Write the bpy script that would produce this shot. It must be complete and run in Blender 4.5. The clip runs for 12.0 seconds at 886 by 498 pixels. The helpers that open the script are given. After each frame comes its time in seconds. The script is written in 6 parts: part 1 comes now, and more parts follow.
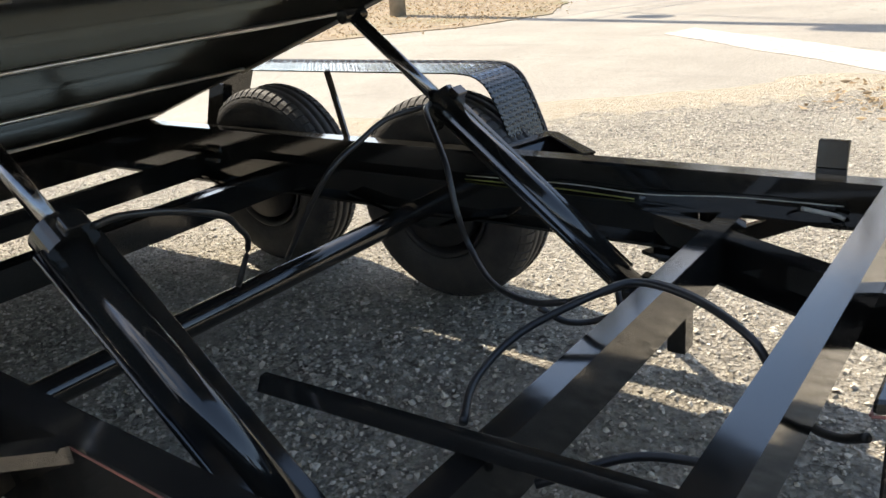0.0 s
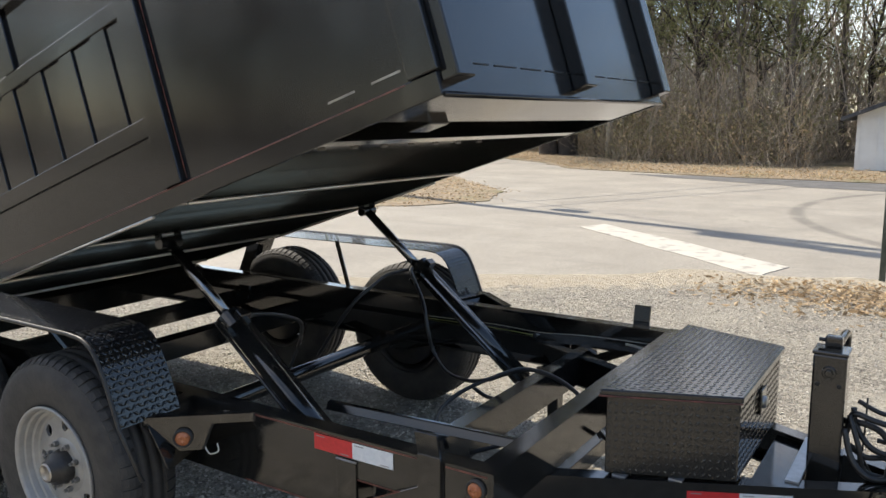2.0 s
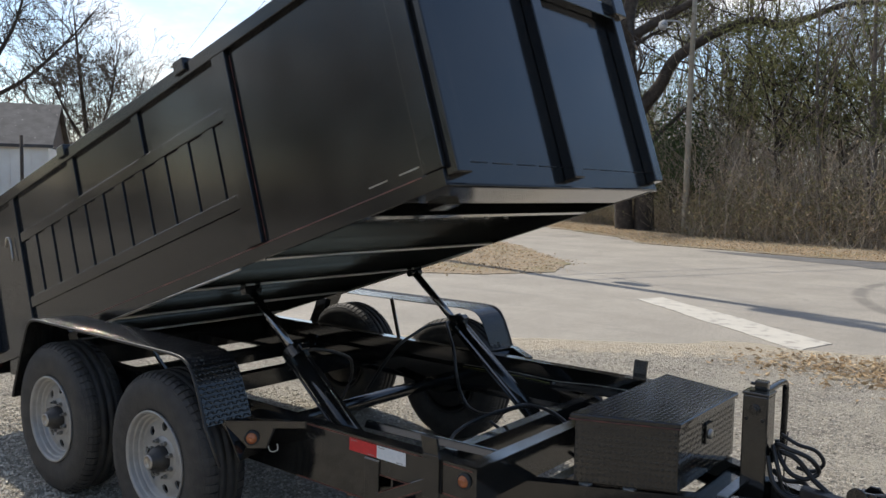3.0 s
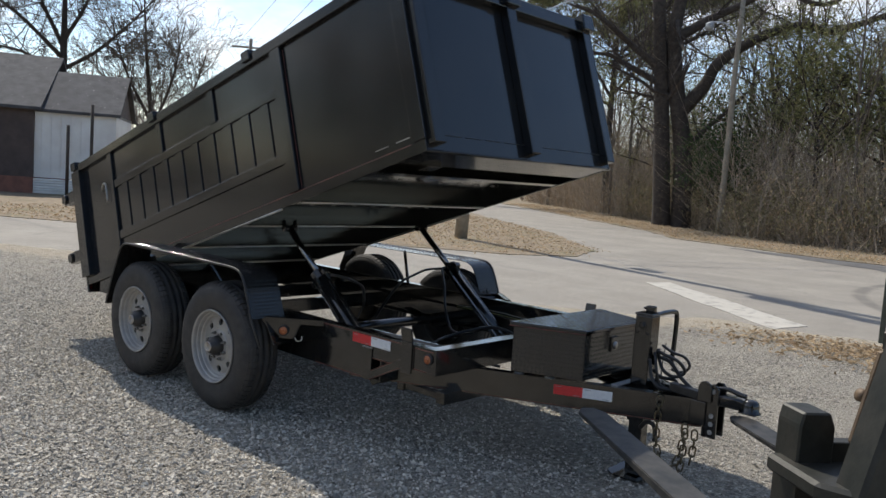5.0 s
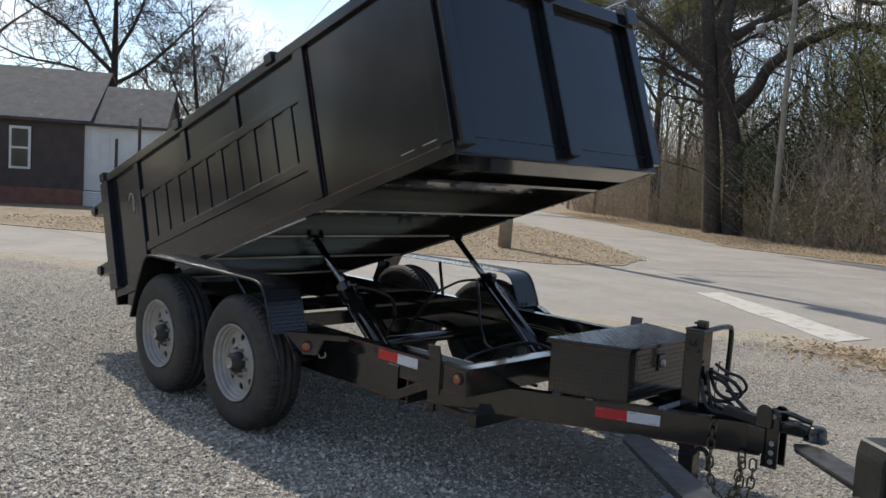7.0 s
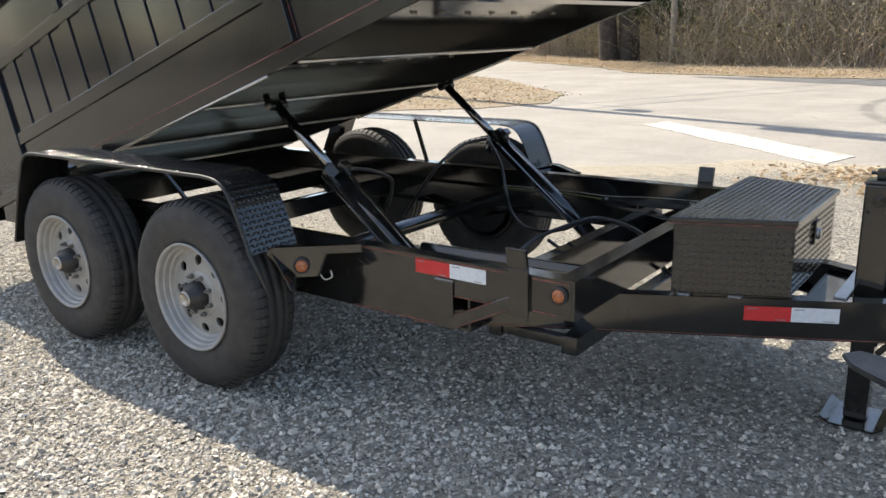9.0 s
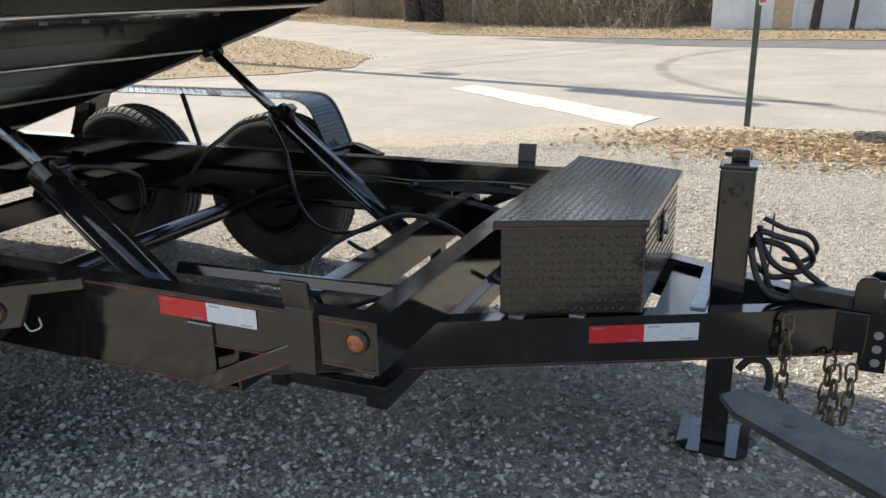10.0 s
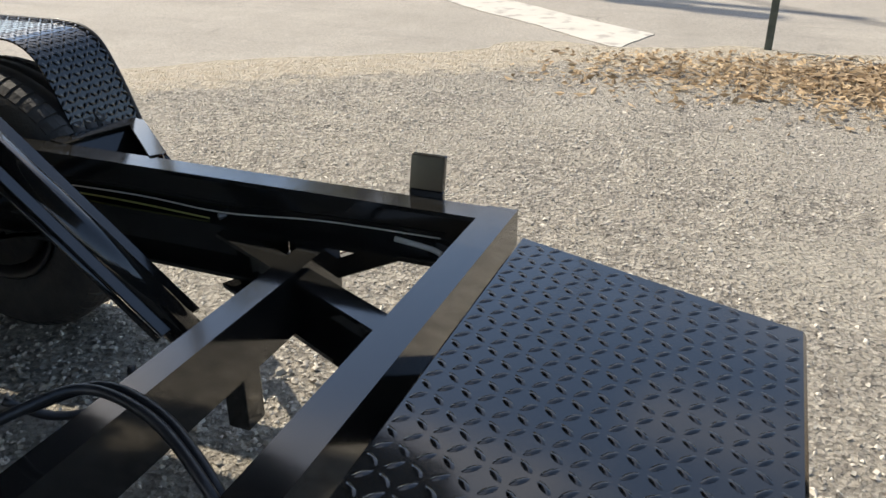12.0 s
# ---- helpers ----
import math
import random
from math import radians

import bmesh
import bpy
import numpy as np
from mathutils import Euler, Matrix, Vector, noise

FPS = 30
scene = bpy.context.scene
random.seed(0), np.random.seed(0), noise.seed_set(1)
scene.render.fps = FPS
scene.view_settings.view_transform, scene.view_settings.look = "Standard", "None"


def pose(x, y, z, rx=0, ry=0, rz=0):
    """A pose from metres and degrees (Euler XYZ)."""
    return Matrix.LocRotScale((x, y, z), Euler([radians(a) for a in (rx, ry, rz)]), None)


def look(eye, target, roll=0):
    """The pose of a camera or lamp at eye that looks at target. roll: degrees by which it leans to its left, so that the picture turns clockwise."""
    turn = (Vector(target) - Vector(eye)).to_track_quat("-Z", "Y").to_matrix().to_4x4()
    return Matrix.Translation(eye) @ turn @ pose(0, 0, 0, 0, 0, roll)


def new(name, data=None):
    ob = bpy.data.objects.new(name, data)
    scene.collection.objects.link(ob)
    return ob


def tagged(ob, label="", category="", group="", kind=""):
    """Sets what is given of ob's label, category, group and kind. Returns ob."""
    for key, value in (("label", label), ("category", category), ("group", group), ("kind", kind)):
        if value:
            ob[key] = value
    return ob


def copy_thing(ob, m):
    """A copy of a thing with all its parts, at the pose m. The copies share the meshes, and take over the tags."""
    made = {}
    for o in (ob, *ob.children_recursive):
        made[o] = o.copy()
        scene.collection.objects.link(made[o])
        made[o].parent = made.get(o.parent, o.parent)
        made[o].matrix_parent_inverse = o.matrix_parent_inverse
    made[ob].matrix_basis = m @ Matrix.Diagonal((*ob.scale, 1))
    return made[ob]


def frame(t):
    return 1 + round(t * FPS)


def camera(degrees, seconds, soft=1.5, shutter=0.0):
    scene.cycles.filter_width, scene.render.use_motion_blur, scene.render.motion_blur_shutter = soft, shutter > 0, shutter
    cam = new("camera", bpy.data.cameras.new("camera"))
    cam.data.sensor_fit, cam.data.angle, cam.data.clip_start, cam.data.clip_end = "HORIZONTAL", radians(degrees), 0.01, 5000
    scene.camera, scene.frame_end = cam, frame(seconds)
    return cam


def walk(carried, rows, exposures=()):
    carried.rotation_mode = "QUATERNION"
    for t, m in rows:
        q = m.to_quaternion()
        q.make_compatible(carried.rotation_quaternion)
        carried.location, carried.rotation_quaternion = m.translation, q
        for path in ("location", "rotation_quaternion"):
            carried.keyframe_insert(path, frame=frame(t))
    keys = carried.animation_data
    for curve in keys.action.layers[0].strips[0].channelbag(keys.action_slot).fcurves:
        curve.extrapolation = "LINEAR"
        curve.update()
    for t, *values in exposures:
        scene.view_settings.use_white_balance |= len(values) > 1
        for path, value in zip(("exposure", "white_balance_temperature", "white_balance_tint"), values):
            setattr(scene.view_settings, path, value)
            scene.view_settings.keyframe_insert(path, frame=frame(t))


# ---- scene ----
cam = camera(58.0, 12.0)
PATH = [
    (0, (-0.031, 0.09, 1.267), (-1.2, 1.548, 0.555), -5.9),
    (0.5, (0.081, -0.23, 1.318), (-1.031, 1.256, 0.572), -7.1),
    (1, (0.269, -0.561, 1.368), (-0.804, 0.988, 0.696), -4.2),
    (1.5, (0.49, -0.875, 1.454), (-0.577, 0.755, 1.002), -0.8),
    (2, (0.695, -1.187, 1.539), (-0.378, 0.47, 1.22), -0.3),
    (2.5, (0.988, -1.417, 1.574), (-0.133, 0.231, 1.413), -0.3),
    (3, (1.325, -1.654, 1.583), (0.076, -0.099, 1.437), 1.0),
    (4.8, (2.275, -2.308, 1.488), (0.965, -0.809, 1.304), 3.5),
    (5, (2.331, -2.354, 1.476), (0.997, -0.874, 1.298), 4.0),
    (5.5, (2.38, -2.388, 1.514), (1.016, -0.93, 1.389), 4.1),
    (6, (2.405, -2.368, 1.503), (1.035, -0.914, 1.396), 4.3),
    (6.5, (2.357, -2.233, 1.494), (0.964, -0.802, 1.389), 3.9),
    (7, (2.185, -2.081, 1.457), (0.766, -0.681, 1.296), 3.4),
    (8.8, (0.941, -1.672, 1.368), (-0.325, -0.213, 0.85), -1.5),
    (9, (0.816, -1.556, 1.365), (-0.349, -0.017, 0.842), -1.5),
    (9.5, (0.654, -1.281, 1.36), (-0.278, 0.396, 0.793), -1.8),
    (10, (0.532, -0.906, 1.326), (-0.233, 0.836, 0.707), -1.2),
    (10.5, (0.36, -0.483, 1.28), (-0.318, 1.238, 0.521), -0.6),
    (11, (0.234, -0.016, 1.246), (-0.423, 1.686, 0.427), -2.0),
    (11.5, (0.131, 0.444, 1.228), (-0.57, 2.118, 0.388), -2.4),
    (12, (0.139, 0.837, 1.23), (-0.533, 2.513, 0.37), -0.1),
]
walk(cam, [(t, look(eye, target, roll)) for t, eye, target, roll in PATH],
     exposures=[(0, 1.4, 7350, 10), (0.5, 1.3, 7350, 10), (1, 1.2, 7150, 10), (1.5, 1.05, 7150, 10), (2.0, 0.9, 7000, 10), (2.5, 0.48, 6880, 10), (3, 0.36, 6700, 10), (5, 0.2, 6560, 10), (7, 0.2, 6560, 10), (8.8, 1.2, 7000, 10), (9.5, 1.2, 6950, 10), (10, 1.08, 6950, 10), (10.5, 1.08, 6980, 10), (11, 1.18, 7000, 10), (11.5, 1.15, 7000, 10), (12, 0.85, 7100, 10)])

# ---- light ----
# the sun stands high behind the far rear corner of the trailer
SUN = Vector((-0.78, 0.255, 1.0)).normalized()
world = bpy.data.worlds.new("sky")
scene.world = world
world.use_nodes = True
wn = world.node_tree
sky = wn.nodes.new("ShaderNodeTexSky")
sky.sky_type = "NISHITA"
sky.sun_disc = False
sky.sun_elevation = math.asin(SUN.z)
sky.sun_rotation = math.atan2(SUN.x, SUN.y)
sky.air_density, sky.dust_density, sky.ozone_density = 1.0, 0.4, 1.4
bg = wn.nodes["Background"]
bg.inputs["Strength"].default_value = 0.145
# thin bright cloud streaks over the sky
tc = wn.nodes.new("ShaderNodeTexCoord")
cmap = wn.nodes.new("ShaderNodeMapping")
cmap.inputs["Scale"].default_value = (1.0, 1.6, 4.0)
cno = wn.nodes.new("ShaderNodeTexNoise")
cno.inputs["Scale"].default_value = 2.2
cno.inputs["Detail"].default_value = 7.0
cno.inputs["Roughness"].default_value = 0.6
cr = wn.nodes.new("ShaderNodeValToRGB")
cr.color_ramp.elements[0].position, cr.color_ramp.elements[1].position = 0.44, 0.72
cmix = wn.nodes.new("ShaderNodeMixRGB")
cmix.inputs[2].default_value = (7.8, 7.4, 7.05, 1)
wn.links.new(tc.outputs["Generated"], cmap.inputs[0])
wn.links.new(cmap.outputs[0], cno.inputs["Vector"])
wn.links.new(cno.outputs["Fac"], cr.inputs[0])
# the clouds thin out to clear blue away from the sun
csep = wn.nodes.new("ShaderNodeSeparateXYZ")
wn.links.new(tc.outputs["Generated"], csep.inputs[0])
cfade = wn.nodes.new("ShaderNodeMapRange")
cfade.inputs["From Min"].default_value, cfade.inputs["From Max"].default_value = -0.35, 0.35
cfade.inputs["To Min"].default_value, cfade.inputs["To Max"].default_value = 1.0, 0.02
wn.links.new(csep.outputs["X"], cfade.inputs["Value"])
cmul = wn.nodes.new("ShaderNodeMath")
cmul.operation = "MULTIPLY"
wn.links.new(cr.outputs[0], cmul.inputs[0])
wn.links.new(cfade.outputs[0], cmul.inputs[1])
wn.links.new(cmul.outputs[0], cmix.inputs[0])
wn.links.new(sky.outputs[0], cmix.inputs[1])
wn.links.new(cmix.outputs[0], bg.inputs[0])

sun = new("sun", bpy.data.lights.new("sun", "SUN"))
sun.data.energy, sun.data.angle, sun.data.color = 3.75, radians(0.53), (1.0, 0.94, 0.845)
sun.matrix_world = look(SUN * 40, (0, 0, 0))


# ---- materials ----
def mat(name, col, rough=0.5, metal=0.0, col2=None, scale=8.0, detail=6.0, bump=0.0, bscale=60.0, coat=0.0, spots=None, rvar=0.0, island=0.0, spec=0.5, trans=0.0):
    m = bpy.data.materials.new(name)
    m.use_nodes = True
    nt = m.node_tree
    b = nt.nodes["Principled BSDF"]
    b.inputs["Base Color"].default_value = (*col, 1)
    b.inputs["Roughness"].default_value = rough
    b.inputs["Metallic"].default_value = metal
    b.inputs["Coat Weight"].default_value = coat
    b.inputs["Coat Roughness"].default_value = 0.08
    b.inputs["Specular IOR Level"].default_value = spec
    geo = nt.nodes.new("ShaderNodeNewGeometry")
    last = None
    if col2:
        n1 = nt.nodes.new("ShaderNodeTexNoise")
        n1.inputs["Scale"].default_value, n1.inputs["Detail"].default_value = scale, detail
        n1.inputs["Roughness"].default_value = 0.62
        nt.links.new(geo.outputs["Position"], n1.inputs["Vector"])
        rp = nt.nodes.new("ShaderNodeValToRGB")
        rp.color_ramp.elements[0].position, rp.color_ramp.elements[1].position = 0.34, 0.66
        rp.color_ramp.elements[0].color, rp.color_ramp.elements[1].color = (*col, 1), (*col2, 1)
        nt.links.new(n1.outputs["Fac"], rp.inputs[0])
        last = rp.outputs[0]
        if rvar:
            mr = nt.nodes.new("ShaderNodeMapRange")
            mr.inputs["To Min"].default_value, mr.inputs["To Max"].default_value = rough - rvar, rough + rvar
            nt.links.new(n1.outputs["Fac"], mr.inputs["Value"])
            nt.links.new(mr.outputs[0], b.inputs["Roughness"])
    if spots:
        scol, sscale, lo, hi = spots
        n2 = nt.nodes.new("ShaderNodeTexNoise")
        n2.inputs["Scale"].default_value, n2.inputs["Detail"].default_value = sscale, 8
        nt.links.new(geo.outputs["Position"], n2.inputs["Vector"])
        r2 = nt.nodes.new("ShaderNodeValToRGB")
        r2.color_ramp.elements[0].position, r2.color_ramp.elements[1].position = lo, hi
        nt.links.new(n2.outputs["Fac"], r2.inputs[0])
        mx = nt.nodes.new("ShaderNodeMixRGB")
        mx.inputs[1].default_value, mx.inputs[2].default_value = (*col, 1), (*scol, 1)
        nt.links.new(r2.outputs[0], mx.inputs[0])
        if last:
            nt.links.new(last, mx.inputs[1])
        last = mx.outputs[0]
    if island:
        hs = nt.nodes.new("ShaderNodeHueSaturation")
        mr = nt.nodes.new("ShaderNodeMapRange")
        mr.inputs["To Min"].default_value, mr.inputs["To Max"].default_value = 1 - island, 1 + island
        nt.links.new(geo.outputs["Random Per Island"], mr.inputs["Value"])
        nt.links.new(mr.outputs[0], hs.inputs["Value"])
        if last:
            nt.links.new(last, hs.inputs["Color"])
        else:
            hs.inputs["Color"].default_value = (*col, 1)
        last = hs.outputs[0]
    if last:
        nt.links.new(last, b.inputs["Base Color"])
    if bump:
        n3 = nt.nodes.new("ShaderNodeTexNoise")
        n3.inputs["Scale"].default_value, n3.inputs["Detail"].default_value = bscale, 8
        nt.links.new(geo.outputs["Position"], n3.inputs["Vector"])
        bp = nt.nodes.new("ShaderNodeBump")
        bp.inputs["Strength"].default_value, bp.inputs["Distance"].default_value = bump, 0.01
        nt.links.new(n3.outputs["Fac"], bp.inputs["Height"])
        nt.links.new(bp.outputs[0], b.inputs["Normal"])
    if trans:
        tr = nt.nodes.new("ShaderNodeBsdfTranslucent")
        ms = nt.nodes.new("ShaderNodeMixShader")
        ms.inputs[0].default_value = trans
        tr.inputs["Color"].default_value = (*col, 1)
        if last:
            nt.links.new(last, tr.inputs["Color"])
        nt.links.new(b.outputs[0], ms.inputs[1])
        nt.links.new(tr.outputs[0], ms.inputs[2])
        nt.links.new(ms.outputs[0], nt.nodes["Material Output"].inputs["Surface"])
    return m


BLACK = mat("black gloss paint", (0.008, 0.0081, 0.0078), 0.11, 0, (0.016, 0.0156, 0.0142), 5, 8, 0.03, 18, 0.5, None, 0.05)
BEDBLACK = mat("black paint with dust film", (0.008, 0.0081, 0.0083), 0.13, 0, (0.016, 0.0156, 0.0148), 2.5, 8, 0.03, 5, 0.25, None, 0.06)
RUB = mat("tyre rubber", (0.022, 0.022, 0.023), 0.7, 0, (0.045, 0.043, 0.04), 14, 6, 0.2, 90)
HOSE = mat("black hose rubber", (0.012, 0.012, 0.013), 0.38, 0, (0.02, 0.02, 0.02), 30, 4, 0.1, 200)
SILVER = mat("silver wheel paint", (0.35, 0.35, 0.34), 0.42, 0.25, (0.27, 0.266, 0.255), 12, 6, 0.03, 50)
HUBM = mat("black hub casting", (0.02, 0.02, 0.022), 0.45, 0.2, (0.04, 0.038, 0.035), 30, 5, 0.1, 120)
NUTS = mat("dull wheel nut steel", (0.30, 0.295, 0.285), 0.45, 0.6, (0.18, 0.175, 0.165), 25, 6, 0.05, 90)
GLEAM = mat("bright steel for reflection lines", (0.62, 0.60, 0.56), 0.28, 0.85, (0.45, 0.43, 0.40), 12, 6, 0.04, 60)
STEEL = mat("bare steel", (0.45, 0.44, 0.42), 0.35, 0.9, (0.3, 0.28, 0.26), 25, 6, 0.05, 90)
CHROME = mat("polished ram rod", (0.30, 0.30, 0.31), 0.16, 1.0, (0.2, 0.2, 0.2), 30, 4)
GALV = mat("zinc plated strip", (0.42, 0.45, 0.48), 0.35, 0.7, (0.32, 0.34, 0.36), 30, 6, 0.04, 80)
CHAINM = mat("yellow zinc chain", (0.20, 0.165, 0.10), 0.42, 0.8, (0.07, 0.06, 0.045), 60, 5)
REDT = mat("red reflective tape", (0.62, 0.03, 0.035), 0.3, 0, (0.52, 0.025, 0.03), 60, 3)
WHITET = mat("white reflective tape", (0.72, 0.74, 0.76), 0.3, 0, (0.62, 0.65, 0.68), 60, 3)
AMBER = mat("amber lens", (0.46, 0.17, 0.07), 0.2, 0, (0.36, 0.11, 0.045), 120, 2)
REDLENS = mat("red lens", (0.4, 0.02, 0.02), 0.2)
PRINT = mat("grey print", (0.25, 0.25, 0.25), 0.6)
PRIMER = mat("red primer edge", (0.23, 0.075, 0.055), 0.5, 0, (0.07, 0.03, 0.025), 22, 5)
MACHINE = mat("worn dark machine steel", (0.014, 0.017, 0.014), 0.5, 0.2, (0.042, 0.04, 0.033), 9, 7, 0.1, 60)
FORKM = mat("worn grey fork steel", (0.035, 0.037, 0.037), 0.45, 0.5, (0.09, 0.085, 0.078), 18, 8, 0.06, 90)
RUSTY = mat("rust brown plate", (0.085, 0.055, 0.035), 0.6, 0.2, (0.19, 0.135, 0.08), 12, 8, 0.15, 70)
LINE = mat("worn white road paint", (0.47, 0.445, 0.39), 0.8, 0, (0.42, 0.395, 0.345), 4, 9, 0.3, 120, 0, ((0.30, 0.28, 0.25), 6, 0.54, 0.66))
PEB = mat("grey gravel stones", (0.385, 0.352, 0.297), 0.85, 0, (0.55, 0.507, 0.43), 25, 5, 0.3, 300, 0, None, 0, 0.48)
LEAFM = mat("dry oak leaves", (0.50, 0.385, 0.245), 0.8, 0, (0.33, 0.235, 0.14), 3, 5, 0, 60, 0, None, 0, 0.45, 0.3, 0.3)
BARK = mat("grey brown bark", (0.034, 0.027, 0.022), 0.9, 0, (0.078, 0.062, 0.051), 6, 8, 0.9, 22)
TWIG = mat("grey twigs", (0.23, 0.19, 0.155), 0.9, 0, (0.37, 0.315, 0.265), 2, 6, 0, 60, 0, None, 0, 0.35)
TRUNK = mat("grey brown slender trunks", (0.085, 0.069, 0.056), 0.9, 0, (0.18, 0.15, 0.124), 5, 8, 0.6, 25)
BRUSH = mat("brown brush stems", (0.25, 0.20, 0.15), 0.9, 0, (0.43, 0.355, 0.27), 1.2, 6, 0, 60, 0, None, 0, 0.5)
OLIVE = mat("olive undergrowth leaves", (0.19, 0.18, 0.09), 0.6, 0, (0.36, 0.315, 0.175), 1.1, 6, 0, 60, 0, None, 0, 0.5, 0.3, 0.4)
PINE = mat("pine needles", (0.135, 0.143, 0.055), 0.6, 0, (0.27, 0.265, 0.11), 1.5, 6, 0, 60, 0, None, 0, 0.4, 0.4, 0.4)
HOLLY = mat("glossy evergreen leaves", (0.05, 0.085, 0.03), 0.26, 0, (0.08, 0.12, 0.045), 2, 5, 0, 60, 0, None, 0, 0.5, 0.6, 0.3)
POLEM = mat("weathered pole timber", (0.23, 0.20, 0.155), 0.85, 0, (0.33, 0.29, 0.23), 7, 8, 0.4, 40)
GREYP = mat("grey painted metal", (0.40, 0.42, 0.44), 0.45, 0.3, (0.33, 0.35, 0.36), 15, 5)
ROOF = mat("grey asphalt shingles", (0.048, 0.048, 0.053), 0.9, 0, (0.085, 0.085, 0.09), 3, 9, 0.4, 60, 0, ((0.32, 0.32, 0.32), 9, 0.68, 0.74))
DWALL = mat("dark brown house siding", (0.06, 0.045, 0.042), 0.8, 0, (0.09, 0.068, 0.06), 3, 6)
BRICK = mat("red brick skirting", (0.27, 0.12, 0.085), 0.85, 0, (0.18, 0.085, 0.065), 4, 6, 0.2, 40, 0, None, 0, 0.3)
WWALL = mat("white painted siding", (0.74, 0.74, 0.72), 0.6, 0, (0.64, 0.63, 0.61), 1.5, 8)
DOORW = mat("raw plywood door", (0.62, 0.49, 0.31), 0.7, 0, (0.48, 0.34, 0.19), 6, 7)
GLASSM = mat("dark window glass", (0.03, 0.035, 0.04), 0.06, 0, spec=0.8)
SIGNRED = mat("red sign face", (0.60, 0.03, 0.03), 0.4)
SIGNWHITE = mat("white sign face", (0.8, 0.8, 0.8), 0.4)
SIGNPOST = mat("green sign post", (0.06, 0.075, 0.06), 0.5, 0.3, (0.10, 0.11, 0.09), 20, 5)
WIREW = mat("white wire", (0.6, 0.58, 0.5), 0.5)
WIREY = mat("yellow green wire", (0.30, 0.30, 0.08), 0.5)


# ---- mesh helpers ----
ORIGIN = {}


def thing(name, at, label, category, group="", kind=""):
    ob = new(name)
    ob.location = at
    ORIGIN[ob] = Vector(at)
    return tagged(ob, label, category, group, kind)


def part(name, bm, material, parent=None, label="", smooth=False, weld=True):
    """Links a bmesh, built in world places, as one mesh object under a thing or a part."""
    me = bpy.data.meshes.new(name)
    if weld:
        bmesh.ops.recalc_face_normals(bm, faces=bm.faces)
    if parent is not None:
        bmesh.ops.translate(bm, verts=bm.verts, vec=-ORIGIN[parent])
    if smooth:
        for f in bm.faces:
            f.smooth = True
    bm.to_mesh(me)
    bm.free()
    me.materials.append(material)
    ob = new(name, me)
    if parent is not None:
        ob.parent = parent
        ORIGIN[ob] = ORIGIN[parent].copy()
    else:
        ORIGIN[ob] = Vector((0, 0, 0))
    if label:
        tagged(ob, label)
    return ob


def raw(name, verts, faces, material, parent=None, label="", smooth=False):
    me = bpy.data.meshes.new(name)
    v = np.asarray(verts, dtype=float).reshape(-1, 3)
    if parent is not None:
        v = v - np.array(ORIGIN[parent])
    me.from_pydata(v.tolist(), [], faces if isinstance(faces, list) else faces.tolist())
    me.materials.append(material)
    if smooth:
        me.polygons.foreach_set("use_smooth", [True] * len(me.polygons))
    ob = new(name, me)
    if parent is not None:
        ob.parent = parent
    ORIGIN[ob] = ORIGIN[parent].copy() if parent is not None else Vector((0, 0, 0))
    if label:
        tagged(ob, label)
    return ob


def box(bm, x0, x1, y0, y1, z0, z1, bev=0.0):
    vs = [bm.verts.new((x, y, z)) for x in (x0, x1) for y in (y0, y1) for z in (z0, z1)]
    fs = [bm.faces.new([vs[i] for i in q]) for q in ((0, 1, 3, 2), (4, 6, 7, 5), (0, 4, 5, 1), (2, 3, 7, 6), (0, 2, 6, 4), (1, 5, 7, 3))]
    if bev:
        es = list({e for f in fs for e in f.edges})
        bmesh.ops.bevel(bm, geom=es, offset=bev, segments=2, affect="EDGES", profile=0.5)
    return vs


def prism(bm, pts, depth_vec, bev=0.0):
    """A flat outline, pushed along a vector."""
    d = Vector(depth_vec)
    a = [bm.verts.new(p) for p in pts]
    b = [bm.verts.new(Vector(p) + d) for p in pts]
    fs = [bm.faces.new(a), bm.faces.new(b[::-1])]
    n = len(pts)
    for i in range(n):
        fs.append(bm.faces.new((a[i], b[i], b[(i + 1) % n], a[(i + 1) % n])))
    if bev:
        es = list({e for f in fs for e in f.edges})
        bmesh.ops.bevel(bm, geom=es, offset=bev, segments=1, affect="EDGES")


def beam(bm, p, q, w, h, up=(0, 0, 1), bev=0.003):
    """A square bar from p to q, w across and h along up."""
    p, q, up = Vector(p), Vector(q), Vector(up)
    d = (q - p).normalized()
    s = d.cross(up).normalized()
    u = s.cross(d).normalized()
    prism(bm, [p + s * a * w / 2 + u * b * h / 2 for a, b in ((-1, -1), (1, -1), (1, 1), (-1, 1))], q - p, bev)


def sweep(bm, pts, r, n=8, caps=True):
    """A round bar along points; r may be one number or one for each point."""
    pts = [Vector(p) for p in pts]
    rs = r if isinstance(r, (list, tuple)) else [r] * len(pts)
    rings = []
    ref = Vector((0.31, 0.17, 0.93))
    for i, p in enumerate(pts):
        d = (pts[min(i + 1, len(pts) - 1)] - pts[max(i - 1, 0)]).normalized()
        s = d.cross(ref)
        if s.length < 0.05:
            s = d.cross(Vector((1, 0, 0)))
        s.normalize()
        u = s.cross(d)
        rings.append([bm.verts.new(p + (s * math.cos(k * 2 * math.pi / n) + u * math.sin(k * 2 * math.pi / n)) * rs[i]) for k in range(n)])
    for a, b in zip(rings, rings[1:]):
        for k in range(n):
            bm.faces.new((a[k], a[(k + 1) % n], b[(k + 1) % n], b[k]))
    if caps:
        bm.faces.new(rings[0][::-1])
        bm.faces.new(rings[-1])


